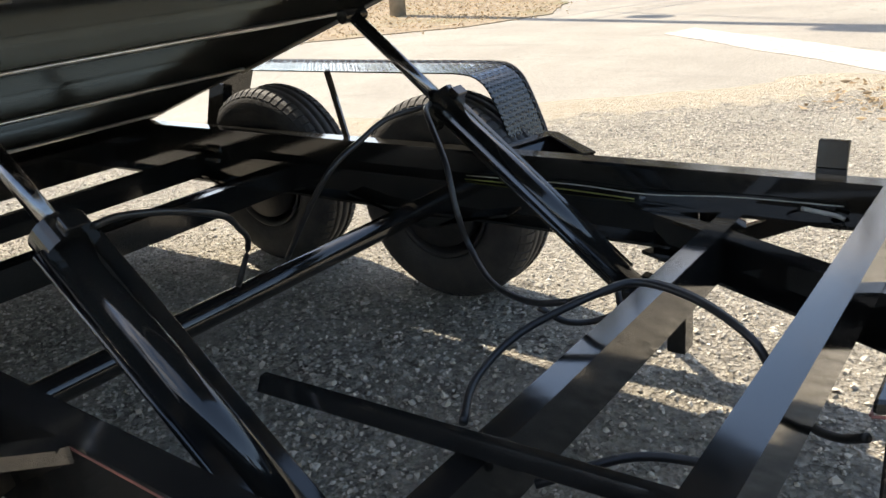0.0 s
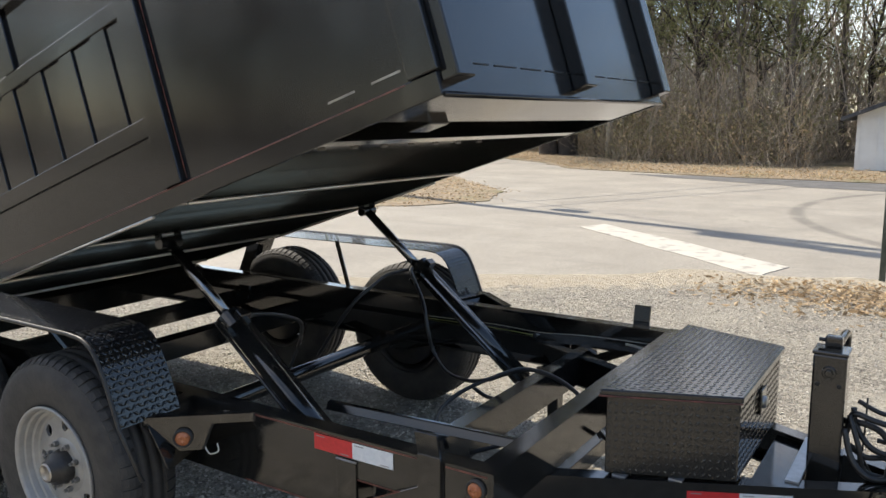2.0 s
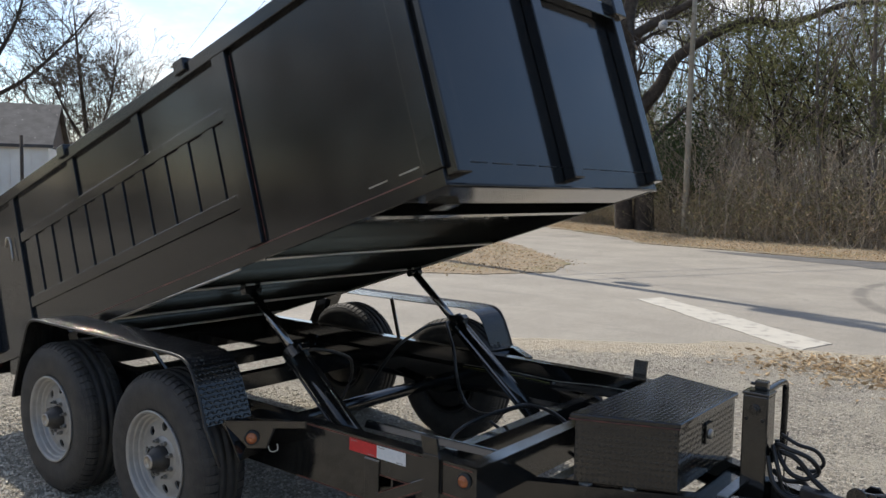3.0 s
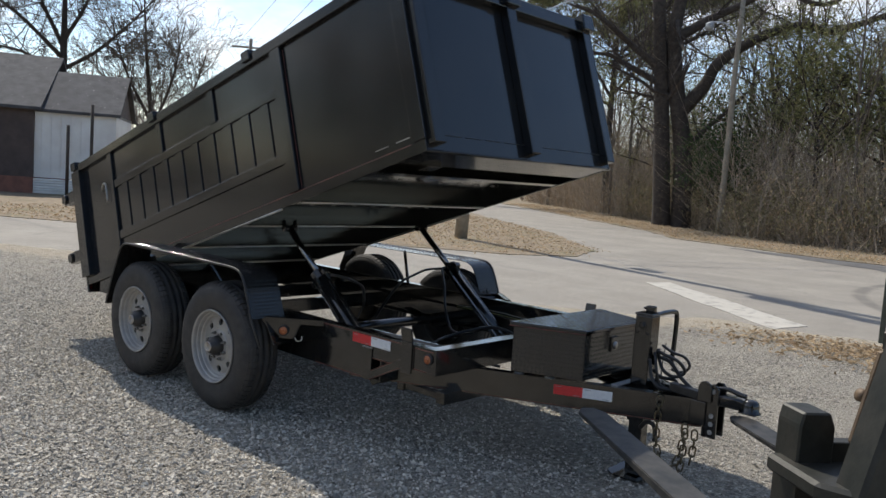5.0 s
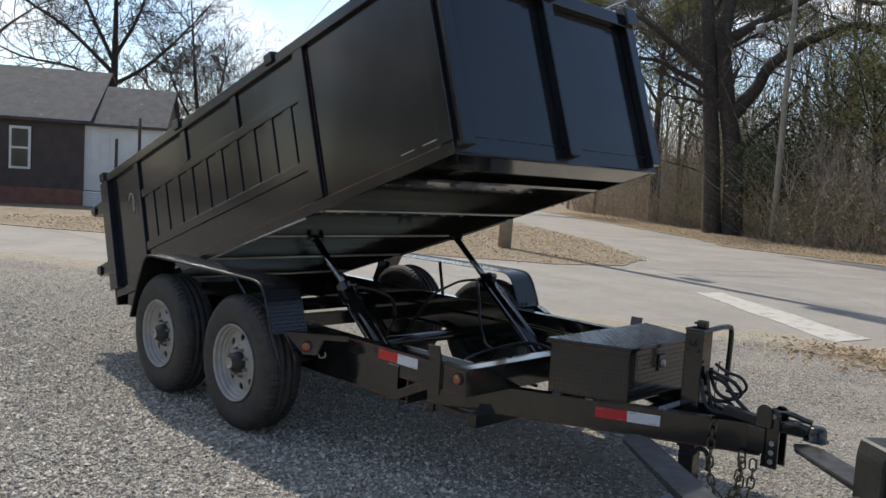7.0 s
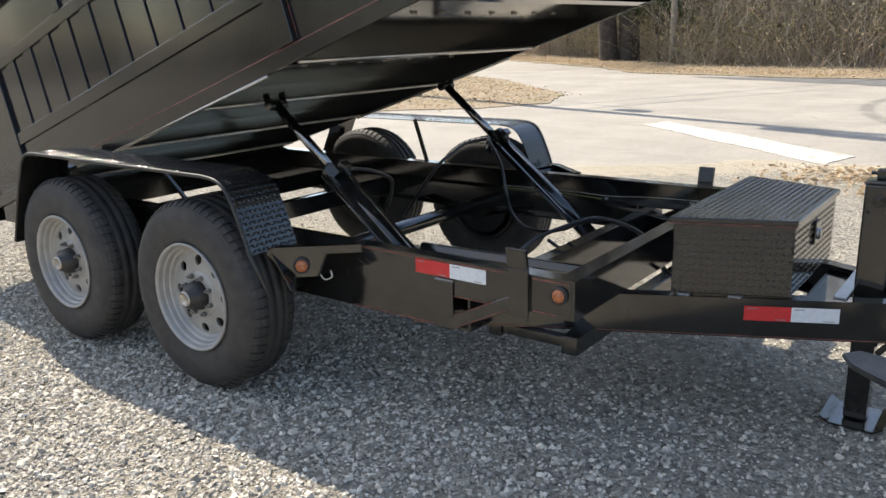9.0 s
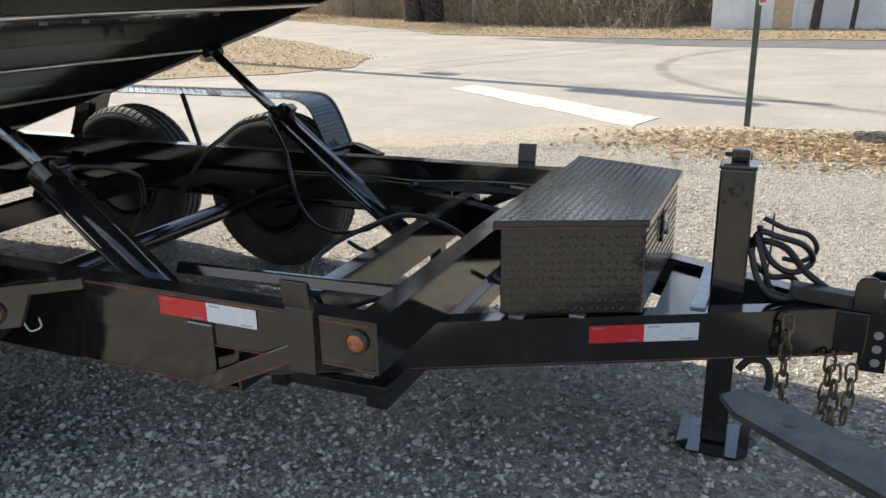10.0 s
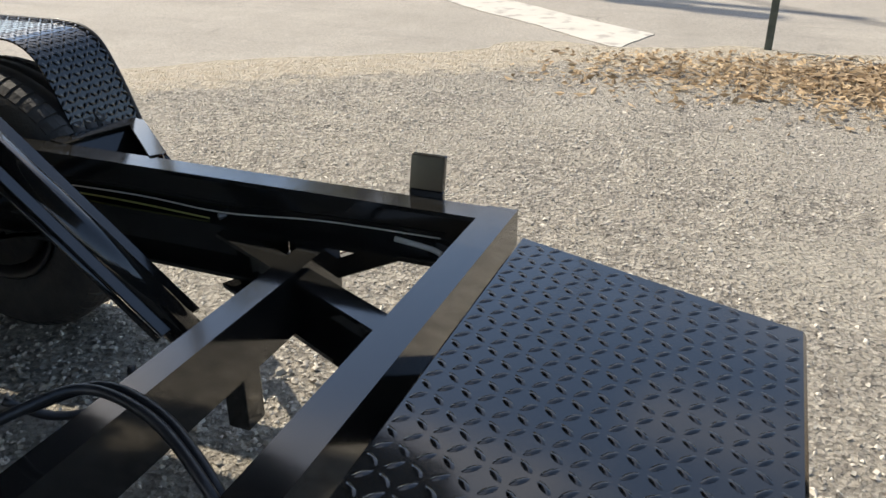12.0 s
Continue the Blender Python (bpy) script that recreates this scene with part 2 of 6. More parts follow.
def curve(pts, step=6):
    """A smooth line through points."""
    P = [Vector(p) for p in pts]
    P = [2 * P[0] - P[1]] + P + [2 * P[-1] - P[-2]]
    out = []
    for i in range(1, len(P) - 2):
        a, b, c, d = P[i - 1:i + 3]
        for k in range(step):
            t = k / step
            out.append(0.5 * ((2 * b) + (c - a) * t + (2 * a - 5 * b + 4 * c - d) * t * t + (3 * b - a - 3 * c + d) * t ** 3))
    out.append(P[-2])
    return out


def lathe(bm, prof, centre, axis="y", n=40):
    """Turns a profile of (radius, along) round an axis."""
    rings = []
    for r, a in prof:
        ring = []
        for k in range(n):
            t = 2 * math.pi * k / n
            if axis == "y":
                ring.append(bm.verts.new((centre[0] + r * math.cos(t), centre[1] + a, centre[2] + r * math.sin(t))))
            elif axis == "z":
                ring.append(bm.verts.new((centre[0] + r * math.cos(t), centre[1] + r * math.sin(t), centre[2] + a)))
            else:
                ring.append(bm.verts.new((centre[0] + a, centre[1] + r * math.cos(t), centre[2] + r * math.sin(t))))
        rings.append(ring)
    for a, b in zip(rings, rings[1:]):
        for k in range(n):
            bm.faces.new((a[k], a[(k + 1) % n], b[(k + 1) % n], b[k]))
    return rings


def B():
    return bmesh.new()


def channel(bm, p, q, side, z0, z1, w, t=0.01):
    """A C-section bar from p to q; the web stands at p and q, the flanges point along side."""
    p, q, s = Vector(p), Vector(q), Vector(side).normalized()
    out = [(0, z0), (w, z0), (w, z0 + t), (t, z0 + t), (t, z1 - t), (w, z1 - t), (w, z1), (0, z1)]
    prism(bm, [p + s * a + Vector((0, 0, z)) for a, z in out], q - p, 0)


# ---- ground and roads ----
def inside(px, py, poly):
    res = np.zeros(px.shape, bool)
    n = len(poly)
    for i in range(n):
        (x0, y0), (x1, y1) = poly[i], poly[(i + 1) % n]
        if y0 == y1:
            continue
        hit = ((y0 > py) != (y1 > py)) & (px < (x1 - x0) * (py - y0) / (y1 - y0) + x0)
        res ^= hit
    return res


def edge_dist(px, py, line):
    d = np.full(px.shape, 1e9)
    for (x0, y0), (x1, y1) in zip(line, line[1:]):
        ax, ay = x1 - x0, y1 - y0
        t = np.clip(((px - x0) * ax + (py - y0) * ay) / (ax * ax + ay * ay), 0, 1)
        d = np.minimum(d, np.hypot(px - x0 - t * ax, py - y0 - t * ay))
    return d


def wobble(line, amp, step, seed):
    """A polyline cut into short steps that stray a little to both sides."""
    out = []
    for (x0, y0), (x1, y1) in zip(line, line[1:]):
        L = math.hypot(x1 - x0, y1 - y0)
        n = max(1, int(L / step))
        for k in range(n):
            t = k / n
            x, y = x0 + (x1 - x0) * t, y0 + (y1 - y0) * t
            w = noise.noise(Vector((x * 1.1, y * 1.1, seed))) * amp + noise.noise(Vector((x * 4.1, y * 4.1, seed))) * amp * 0.4
            out.append((x - (y1 - y0) / L * w, y + (x1 - x0) / L * w))
    out.append(line[-1])
    return out


NEAR_EDGE = [(-120, -45), (-10.3, 2.2), (-4.1, 4.8), (-3.0, 5.6), (-2.1, 6.2), (-1.5, 6.7), (-0.5, 7.05), (1.1, 7.3), (6, 7.8), (120, 18)]
FAR_EDGE = [(120, 32), (6, 20.6), (0, 20.1), (-4, 20.4), (-9.8, 22.2), (-11.6, 24.6), (-22, 33), (-120, 112)]
VERGE = [(-120, -38), (-20, 1.5), (-15.7, 4.1), (-11, 7.7), (-8.6, 9.9), (-7.5, 10.6), (-6.9, 12.0), (-7.5, 13.9), (-11.6, 18), (-16.3, 21.3), (-120, 104)]


def dusty(x, y):
    """How bare and dusty the lot is at a place, 0 to 1."""
    n = noise.noise(Vector((x * 0.55, y * 0.9, 9.1))) + 0.5 * noise.noise(Vector((x * 1.9, y * 2.3, 4.2)))
    return min(1.0, max(0.0, (n - 0.02) * 2.6)) * min(1.0, max(0.12, (y - 1.0) / 3.0))


def ground_material():
    m = bpy.data.materials.new("gravel lot")
    m.use_nodes = True
    nt = m.node_tree
    b = nt.nodes["Principled BSDF"]
    b.inputs["Roughness"].default_value = 0.92
    geo = nt.nodes.new("ShaderNodeNewGeometry")

    def tex(kind, scale, detail=6):
        n = nt.nodes.new(kind)
        n.inputs["Scale"].default_value = scale
        if kind == "ShaderNodeTexNoise":
            n.inputs["Detail"].default_value, n.inputs["Roughness"].default_value = detail, 0.65
        nt.links.new(geo.outputs["Position"], n.inputs["Vector"])
        return n

    def ramp(src, a, b2, c0, c1):
        r = nt.nodes.new("ShaderNodeValToRGB")
        r.color_ramp.elements[0].position, r.color_ramp.elements[1].position = a, b2
        r.color_ramp.elements[0].color, r.color_ramp.elements[1].color = (*c0, 1), (*c1, 1)
        nt.links.new(src, r.inputs[0])
        return r.outputs[0]

    def mix(fac, a, c, how="MIX"):
        x = nt.nodes.new("ShaderNodeMixRGB")
        x.blend_type = how
        nt.links.new(fac, x.inputs[0])
        nt.links.new(a, x.inputs[1])
        nt.links.new(c, x.inputs[2])
        return x.outputs[0]

    vor = tex("ShaderNodeTexVoronoi", 58)
    stones = ramp(vor.outputs["Color"], 0.12, 0.9, (0.19, 0.173, 0.145), (0.58, 0.535, 0.455))
    big = tex("ShaderNodeTexNoise", 0.8, 7)
    fine = ramp(tex("ShaderNodeTexNoise", 3.5, 9).outputs["Fac"], 0.42, 0.66, (0.0, 0.0, 0.0), (1.0, 1.0, 1.0))
    dust = ramp(tex("ShaderNodeTexNoise", 26, 6).outputs["Fac"], 0.3, 0.7, (0.36, 0.33, 0.275), (0.52, 0.475, 0.395))
    zone = nt.nodes.new("ShaderNodeAttribute")
    zone.attribute_name = "zone"
    sep = nt.nodes.new("ShaderNodeSeparateColor")
    nt.links.new(zone.outputs["Color"], sep.inputs[0])
    lot = mix(fine, stones, dust)
    clump = ramp(tex("ShaderNodeTexNoise", 17, 8).outputs["Fac"], 0.36, 0.60, (0.70, 0.69, 0.68), (1.12, 1.11, 1.09))
    full = nt.nodes.new("ShaderNodeValue")
    full.outputs[0].default_value = 1.0
    lot = mix(full.outputs[0], lot, clump, "MULTIPLY")
    lot = mix(sep.outputs[2], lot, dust)
    tone = ramp(big.outputs["Fac"], 0.3, 0.7, (0.82, 0.82, 0.83), (1.0, 1.0, 0.98))
    one = nt.nodes.new("ShaderNodeValue")
    one.outputs[0].default_value = 1.0
    lot = mix(one.outputs[0], lot, tone, "MULTIPLY")
    rag = tex("ShaderNodeTexNoise", 5, 8)

    def ragged(src):
        a = nt.nodes.new("ShaderNodeMath")
        a.operation = "ADD"
        nt.links.new(src, a.inputs[0])
        nt.links.new(rag.outputs["Fac"], a.inputs[1])
        return ramp(a.outputs[0], 0.86, 1.2, (0, 0, 0), (1, 1, 1))

    sand = ramp(tex("ShaderNodeTexNoise", 9, 8).outputs["Fac"], 0.3, 0.7, (0.44, 0.37, 0.265), (0.55, 0.49, 0.39))
    leaf = ramp(tex("ShaderNodeTexNoise", 16, 9).outputs["Fac"], 0.35, 0.65, (0.13, 0.085, 0.045), (0.38, 0.27, 0.15))
    col = mix(ragged(sep.outputs[0]), lot, sand)
    col = mix(ragged(sep.outputs[1]), col, leaf)
    nt.links.new(col, b.inputs["Base Color"])
    bp = nt.nodes.new("ShaderNodeBump")
    bp.inputs["Strength"].default_value, bp.inputs["Distance"].default_value = 1.0, 0.026
    nt.links.new(vor.outputs["Distance"], bp.inputs["Height"])
    bp2 = nt.nodes.new("ShaderNodeBump")
    bp2.inputs["Strength"].default_value, bp2.inputs["Distance"].default_value = 0.9, 0.04
    nt.links.new(tex("ShaderNodeTexNoise", 24, 9).outputs["Fac"], bp2.inputs["Height"])
    nt.links.new(bp.outputs[0], bp2.inputs["Normal"])
    nt.links.new(bp2.outputs[0], b.inputs["Normal"])
    return m


def ground():
    # one sheet: close steps near the trailer, long ones to the horizon
    def steps(lo, hi, fine0, fine1, d):
        mid = list(np.arange(fine0, fine1 + 1e-6, d))
        left, right, s, x = [], [], d, fine0
        while x > lo:
            s *= 1.35
            x -= s
            left.append(x)
        s, x = d, fine1
        while x < hi:
            s *= 1.35
            x += s
            right.append(x)
        return np.array(left[::-1] + mid + right)
    xs, ys = steps(-900, 900, -12, 6, 0.14), steps(-900, 900, -4, 9.5, 0.14)
    X, Y = np.meshgrid(xs, ys, indexing="ij")
    px, py = X.ravel(), Y.ravel()
    near = edge_dist(px, py, NEAR_EDGE)
    lotside = ~inside(px, py, NEAR_EDGE + [(120, 200), (-120, 200)])
    z = np.array([noise.noise(Vector((x * 0.9, y * 0.9, 3.3))) * 0.012 + noise.noise(Vector((x * 3.7, y * 3.7, 1.3))) * 0.006 if abs(x) < 14 and abs(y) < 14 else 0.0 for x, y in zip(px, py)])
    # the sand laps over the road's edge and thins out
    sd = np.where(lotside, near, -near)
    lap = np.array([noise.noise(Vector((x * 1.7, y * 1.7, 7.7))) * 0.022 + noise.noise(Vector((x * 6.0, y * 6.0, 2.7))) * 0.008 if abs(x) < 16 and abs(y) < 16 else 0.0 for x, y in zip(px, py)])
    z = np.where(sd > 0, z + (np.maximum(0.014 - z, 0)) * np.clip(1 - sd / 0.7, 0, 1), np.maximum(-0.03, 0.014 + (sd + 0.05) * 0.09 + lap * np.clip(-sd * 4, 0, 1)))
    v = np.stack([px, py, z], 1)
    ni, nj = len(xs), len(ys)
    i, j = np.meshgrid(np.arange(ni - 1), np.arange(nj - 1), indexing="ij")
    a = (i * nj + j).ravel()
    f = np.stack([a, a + nj, a + nj + 1, a + 1], 1)
    ob = raw("ground", v, f, ground_material(), smooth=True)
    tagged(ob, "grey gravel lot with sandy edge and dry leaves", "ground", kind="structure")
    sandy = np.clip(1.15 - near / 1.05, 0, 1) * (sd > -1.2)
    leafy = np.clip(1.2 - np.hypot((px - 2.1) / 3.2, (py - 6.55) / 1.05) ** 2, 0, 1) * lotside * (near > 0.1)
    beyond = ~lotside & (inside(px, py, FAR_EDGE + [(-120, 400), (120, 400)]) | inside(px, py, VERGE + [(-400, 104), (-400, -38)]))
    leafy = np.where(beyond, 0.6, leafy)
    at = ob.data.attributes.new("zone", "FLOAT_COLOR", "POINT")
    cols = np.stack([sandy * 0.66, leafy * 0.52, np.array([dusty(x, y) * 0.85 if abs(x) < 16 and abs(y) < 16 else 0.4 for x, y in zip(px, py)]), np.ones_like(sandy)], 1)
    at.data.foreach_set("color", cols.ravel())
    return ob


ground()


def sheet(name, outline, z, thick, material, label, category, kind="structure"):
    bm = B()
    vs = [bm.verts.new((x, y, z)) for x, y in outline]
    f = bm.faces.new(vs)
    bmesh.ops.triangulate(bm, faces=[f])
    if thick:
        r = bmesh.ops.extrude_face_region(bm, geom=bm.faces[:])
        bmesh.ops.translate(bm, verts=[g for g in r["geom"] if isinstance(g, bmesh.types.BMVert)], vec=(0, 0, -thick))
    return tagged(part(name, bm, material), label, category, kind=kind)


near_line = wobble(NEAR_EDGE, 0.16, 0.25, 2.0)
far_line = wobble(FAR_EDGE, 0.3, 0.35, 5.0)


def road_material():
    m = bpy.data.materials.new("pale worn asphalt")
    m.use_nodes = True
    nt = m.node_tree
    b = nt.nodes["Principled BSDF"]
    b.inputs["Roughness"].default_value = 0.88
    geo = nt.nodes.new("ShaderNodeNewGeometry")

    def noise_at(scale, detail, rough=0.62, vec=None):
        n = nt.nodes.new("ShaderNodeTexNoise")
        n.inputs["Scale"].default_value, n.inputs["Detail"].default_value, n.inputs["Roughness"].default_value = scale, detail, rough
        nt.links.new(vec or geo.outputs["Position"], n.inputs["Vector"])
        return n

    def ramp(src, lo, hi, c0, c1):
        r = nt.nodes.new("ShaderNodeValToRGB")
        r.color_ramp.elements[0].position, r.color_ramp.elements[1].position = lo, hi
        r.color_ramp.elements[0].color, r.color_ramp.elements[1].color = (*c0, 1), (*c1, 1)
        nt.links.new(src, r.inputs[0])
        return r.outputs[0]

    def mix(fac, a, c, how="MIX"):
        x = nt.nodes.new("ShaderNodeMixRGB")
        x.blend_type = how
        if isinstance(fac, float):
            x.inputs[0].default_value = fac
        else:
            nt.links.new(fac, x.inputs[0])
        nt.links.new(a, x.inputs[1])
        nt.links.new(c, x.inputs[2])
        return x.outputs[0]

    base = ramp(noise_at(0.7, 9).outputs["Fac"], 0.32, 0.68, (0.25, 0.23, 0.20), (0.345, 0.317, 0.273))
    grit = ramp(noise_at(85, 5).outputs["Fac"], 0.32, 0.68, (0.60, 0.60, 0.60), (1.2, 1.19, 1.16))
    col = mix(1.0, base, grit, "MULTIPLY")
    # long worn bands along the road and dark oily patches
    st = nt.nodes.new("ShaderNodeMapping")
    st.inputs["Rotation"].default_value = (0, 0, radians(35))
    st.inputs["Scale"].default_value = (0.35, 2.4, 1)
    nt.links.new(geo.outputs["Position"], st.inputs[0])
    band = ramp(noise_at(0.9, 8, 0.66, st.outputs[0]).outputs["Fac"], 0.54, 0.74, (0, 0, 0), (0.55, 0.55, 0.55))
    dark = nt.nodes.new("ShaderNodeRGB")
    dark.outputs[0].default_value = (0.14, 0.133, 0.126, 1)
    col = mix(band, col, dark.outputs[0])
    spot = ramp(noise_at(2.6, 8, 0.7).outputs["Fac"], 0.62, 0.74, (0, 0, 0), (0.6, 0.6, 0.6))
    col = mix(spot, col, dark.outputs[0])
    # cracks with wandering lines
    wv = nt.nodes.new("ShaderNodeVectorMath")
    wv.operation = "MULTIPLY_ADD"
    wv.inputs[1].default_value = (0.8, 0.8, 0.8)
    nt.links.new(noise_at(1.1, 6).outputs["Color"], wv.inputs[0])
    nt.links.new(geo.outputs["Position"], wv.inputs[2])
    vor = nt.nodes.new("ShaderNodeTexVoronoi")
    vor.feature = "DISTANCE_TO_EDGE"
    vor.inputs["Scale"].default_value = 0.42
    nt.links.new(wv.outputs[0], vor.inputs["Vector"])
    crack = ramp(vor.outputs["Distance"], 0.003, 0.008, (0.32, 0.32, 0.32), (0, 0, 0))
    only = ramp(noise_at(0.5, 3).outputs["Fac"], 0.48, 0.56, (0, 0, 0), (1, 1, 1))
    crack = mix(1.0, crack, only, "MULTIPLY")
    tar = nt.nodes.new("ShaderNodeRGB")
    tar.outputs[0].default_value = (0.07, 0.066, 0.06, 1)
    col = mix(crack, col, tar.outputs[0])
    # a turning tyre mark: a faint dark ring
    ds = nt.nodes.new("ShaderNodeVectorMath")
    ds.operation = "DISTANCE"
    ds.inputs[1].default_value = (4.6, 13.9, 0.0)
    nt.links.new(geo.outputs["Position"], ds.inputs[0])
    for r0 in (6.2,):
        sb = nt.nodes.new("ShaderNodeMath")
        sb.operation = "SUBTRACT"
        sb.inputs[1].default_value = r0
        nt.links.new(ds.outputs["Value"], sb.inputs[0])
        ab = nt.nodes.new("ShaderNodeMath")
        ab.operation = "ABSOLUTE"
        nt.links.new(sb.outputs[0], ab.inputs[0])
        mark = ramp(ab.outputs[0], 0.06, 0.16, (0.5, 0.5, 0.5), (0, 0, 0))
        mark = mix(1.0, mark, ramp(noise_at(1.35, 4).outputs["Fac"], 0.34, 0.5, (0.3, 0.3, 0.3), (1, 1, 1)), "MULTIPLY")
        col = mix(mark, col, tar.outputs[0])
    nt.links.new(col, b.inputs["Base Color"])
    bp = nt.nodes.new("ShaderNodeBump")
    bp.inputs["Strength"].default_value, bp.inputs["Distance"].default_value = 0.5, 0.01
    nt.links.new(noise_at(120, 8).outputs["Fac"], bp.inputs["Height"])
    nt.links.new(bp.outputs[0], b.inputs["Normal"])
    return m


sheet("road", near_line + far_line, 0.005, 0.06, road_material(), "pale worn asphalt road junction with cracks", "road")
verge_line = wobble(VERGE, 0.16, 0.10, 8.0)


def verge_ground(name, outline, z, label):
    m = mat(name + " soil", (0.15, 0.112, 0.072), 0.95, 0, (0.32, 0.255, 0.172), 5, 10, 0.9, 30, 0, ((0.16, 0.145, 0.075), 0.9, 0.5, 0.7))
    return sheet(name, outline, z, 0.08, m, label, "verge")


verge_ground("verge_left", verge_line + [(-400, 104), (-400, -38)], 0.020, "leaf strewn grass verge between the roads")
verge_ground("verge_far", far_line + [(-120, 400), (120, 400)], 0.028, "leaf covered bank along the wood's edge")
stop_line = wobble([(-3.86, 9.44), (-0.90, 6.98), (-0.72, 7.60), (-3.66, 9.95), (-3.86, 9.44)], 0.05, 0.07, 6.0)[:-1]
bm = B()
prism(bm, [(x, y, 0.007) for x, y in stop_line], (0, 0, 0.006))
tagged(part("road_marking", bm, LINE), "worn white painted stop line across the asphalt", "road marking", kind="structure")

# a darker strip of road along the far kerb, tapering to the left
seam = wobble([(-7.2, 20.55), (-4.5, 19.2), (-1.5, 17.9), (2.0, 17.5), (9.0, 18.2), (30.0, 20.4)], 0.25, 0.3, 12.0)
DARKASPH = mat("dark asphalt", (0.085, 0.083, 0.082), 0.85, 0, (0.13, 0.127, 0.122), 2.2, 9, 0.4, 120)
sheet("road_strip", seam + [(30.0, 23.4), (6.0, 20.9), (0.0, 20.4), (-4.0, 20.7)], 0.011, 0.0, DARKASPH, "dark strip of asphalt by the bank", "road")

# ---- the dump trailer ----
YC = 1.388
trailer = thing("dump_trailer", (-1.5, YC, 0), "black tandem axle dump trailer with raised bed on gravel", "trailer")


def far(y):
    return 2 * YC - y


def both(fn):
    """Runs a builder for the side y = 0.535 and mirrored for the other."""
    fn(lambda y: y)
    fn(far)


def ybox(bm, x0, x1, ya, yb, z0, z1, bev=0.0):
    box(bm, x0, x1, min(ya, yb), max(ya, yb), z0, z1, bev)


def rails(m):
    s = m(1) - m(0)
    bm = B()
    channel(bm, (-3.95, m(0.535), 0), (-0.277, m(0.535), 0), (0, s, 0), 0.496, 0.62, 0.062)
    r = part("frame_rail", bm, BLACK, trailer, "black painted steel frame rail")
    bm = B()
    channel(bm, (-3.95, m(0.540), 0), (-0.80, m(0.540), 0), (0, s, 0), 0.372, 0.4945, 0.055)
    part("lower_web", bm, BLACK, r)
    # upright flat bar, window and slanting brace below the rail
    bm = B()
    ybox(bm, -0.80, -0.725, m(0.528), m(0.540), 0.372, 0.545, 0.002)
    part("upright_bar", bm, BLACK, r)
    bm = B()
    y0, y1 = m(0.522), m(0.56)
    prism(bm, [(-0.735, y0, 0.372), (-0.735, y0, 0.420), (-0.50, y0, 0.535), (-0.44, y0, 0.535), (-0.44, y0, 0.51)], (0, y1 - y0, 0), 0.002)
    part("brace", bm, BLACK, r, "black brace with primer showing at its edges")
    bm = B()
    ybox(bm, -0.735, -0.49, m(0.5335), m(0.5345), 0.491, 0.4945)
    part("primer_line", bm, PRIMER, r)
    # primer showing along the brace and below its window
    bm = B()
    e = m(0.5212) - m(0.522)
    for (xa, za), (xb, zb) in (((-0.725, 0.377), (-0.455, 0.511)), ((-0.72, 0.425), (-0.56, 0.503)), ((-0.50, 0.536), (-0.445, 0.536))):
        prism(bm, [(xa, m(0.522), za), (xb, m(0.522), zb), (xb, m(0.522), zb + 0.004), (xa, m(0.522), za + 0.004)], (0, e, 0))
    part("primer_line", bm, PRIMER, r)
    # light weld seam on the upright bar
    bm = B()
    sweep(bm, [(-0.80, m(0.530), 0.546), (-0.725, m(0.530), 0.546)], 0.0035, 6)
    part("weld_bead", bm, NUTS, r)
    # rows of welds beside the stake bracket
    bm = B()
    sweep(bm, [(-0.423, m(0.5325), 0.50), (-0.423, m(0.5325), 0.612)], 0.003, 6)
    part("weld_bead", bm, BLACK, r)
    # stake bracket standing proud of the rail
    bm = B()
    y0 = m(0.520)
    d = m(0.534) - y0
    prism(bm, [(-0.50, y0, 0.47), (-0.425, y0, 0.47), (-0.425, y0, 0.635), (-0.50, y0, 0.635)], (0, d, 0), 0.002)
    lean = (m(0.505) - y0)
    prism(bm, [(-0.50, y0, 0.635), (-0.425, y0, 0.635), (-0.425, y0 + lean, 0.705), (-0.50, y0 + lean, 0.705)], (0, d, 0), 0.002)
    part("stake_bracket", bm, BLACK, r, "flat black steel stake bracket")
    # thin worn primer lines along the rail's edges
    bm = B()
    ybox(bm, -1.15, -0.51, m(0.5338), m(0.5348), 0.608, 0.6125)
    ybox(bm, -0.415, -0.285, m(0.5338), m(0.5348), 0.606, 0.6105)
    ybox(bm, -0.415, -0.285, m(0.5338), m(0.5348), 0.498, 0.5025)
    ybox(bm, -1.2, -0.81, m(0.5385), m(0.5395), 0.3735, 0.378)
    part("primer_edge", bm, PRIMER, r)


both(rails)


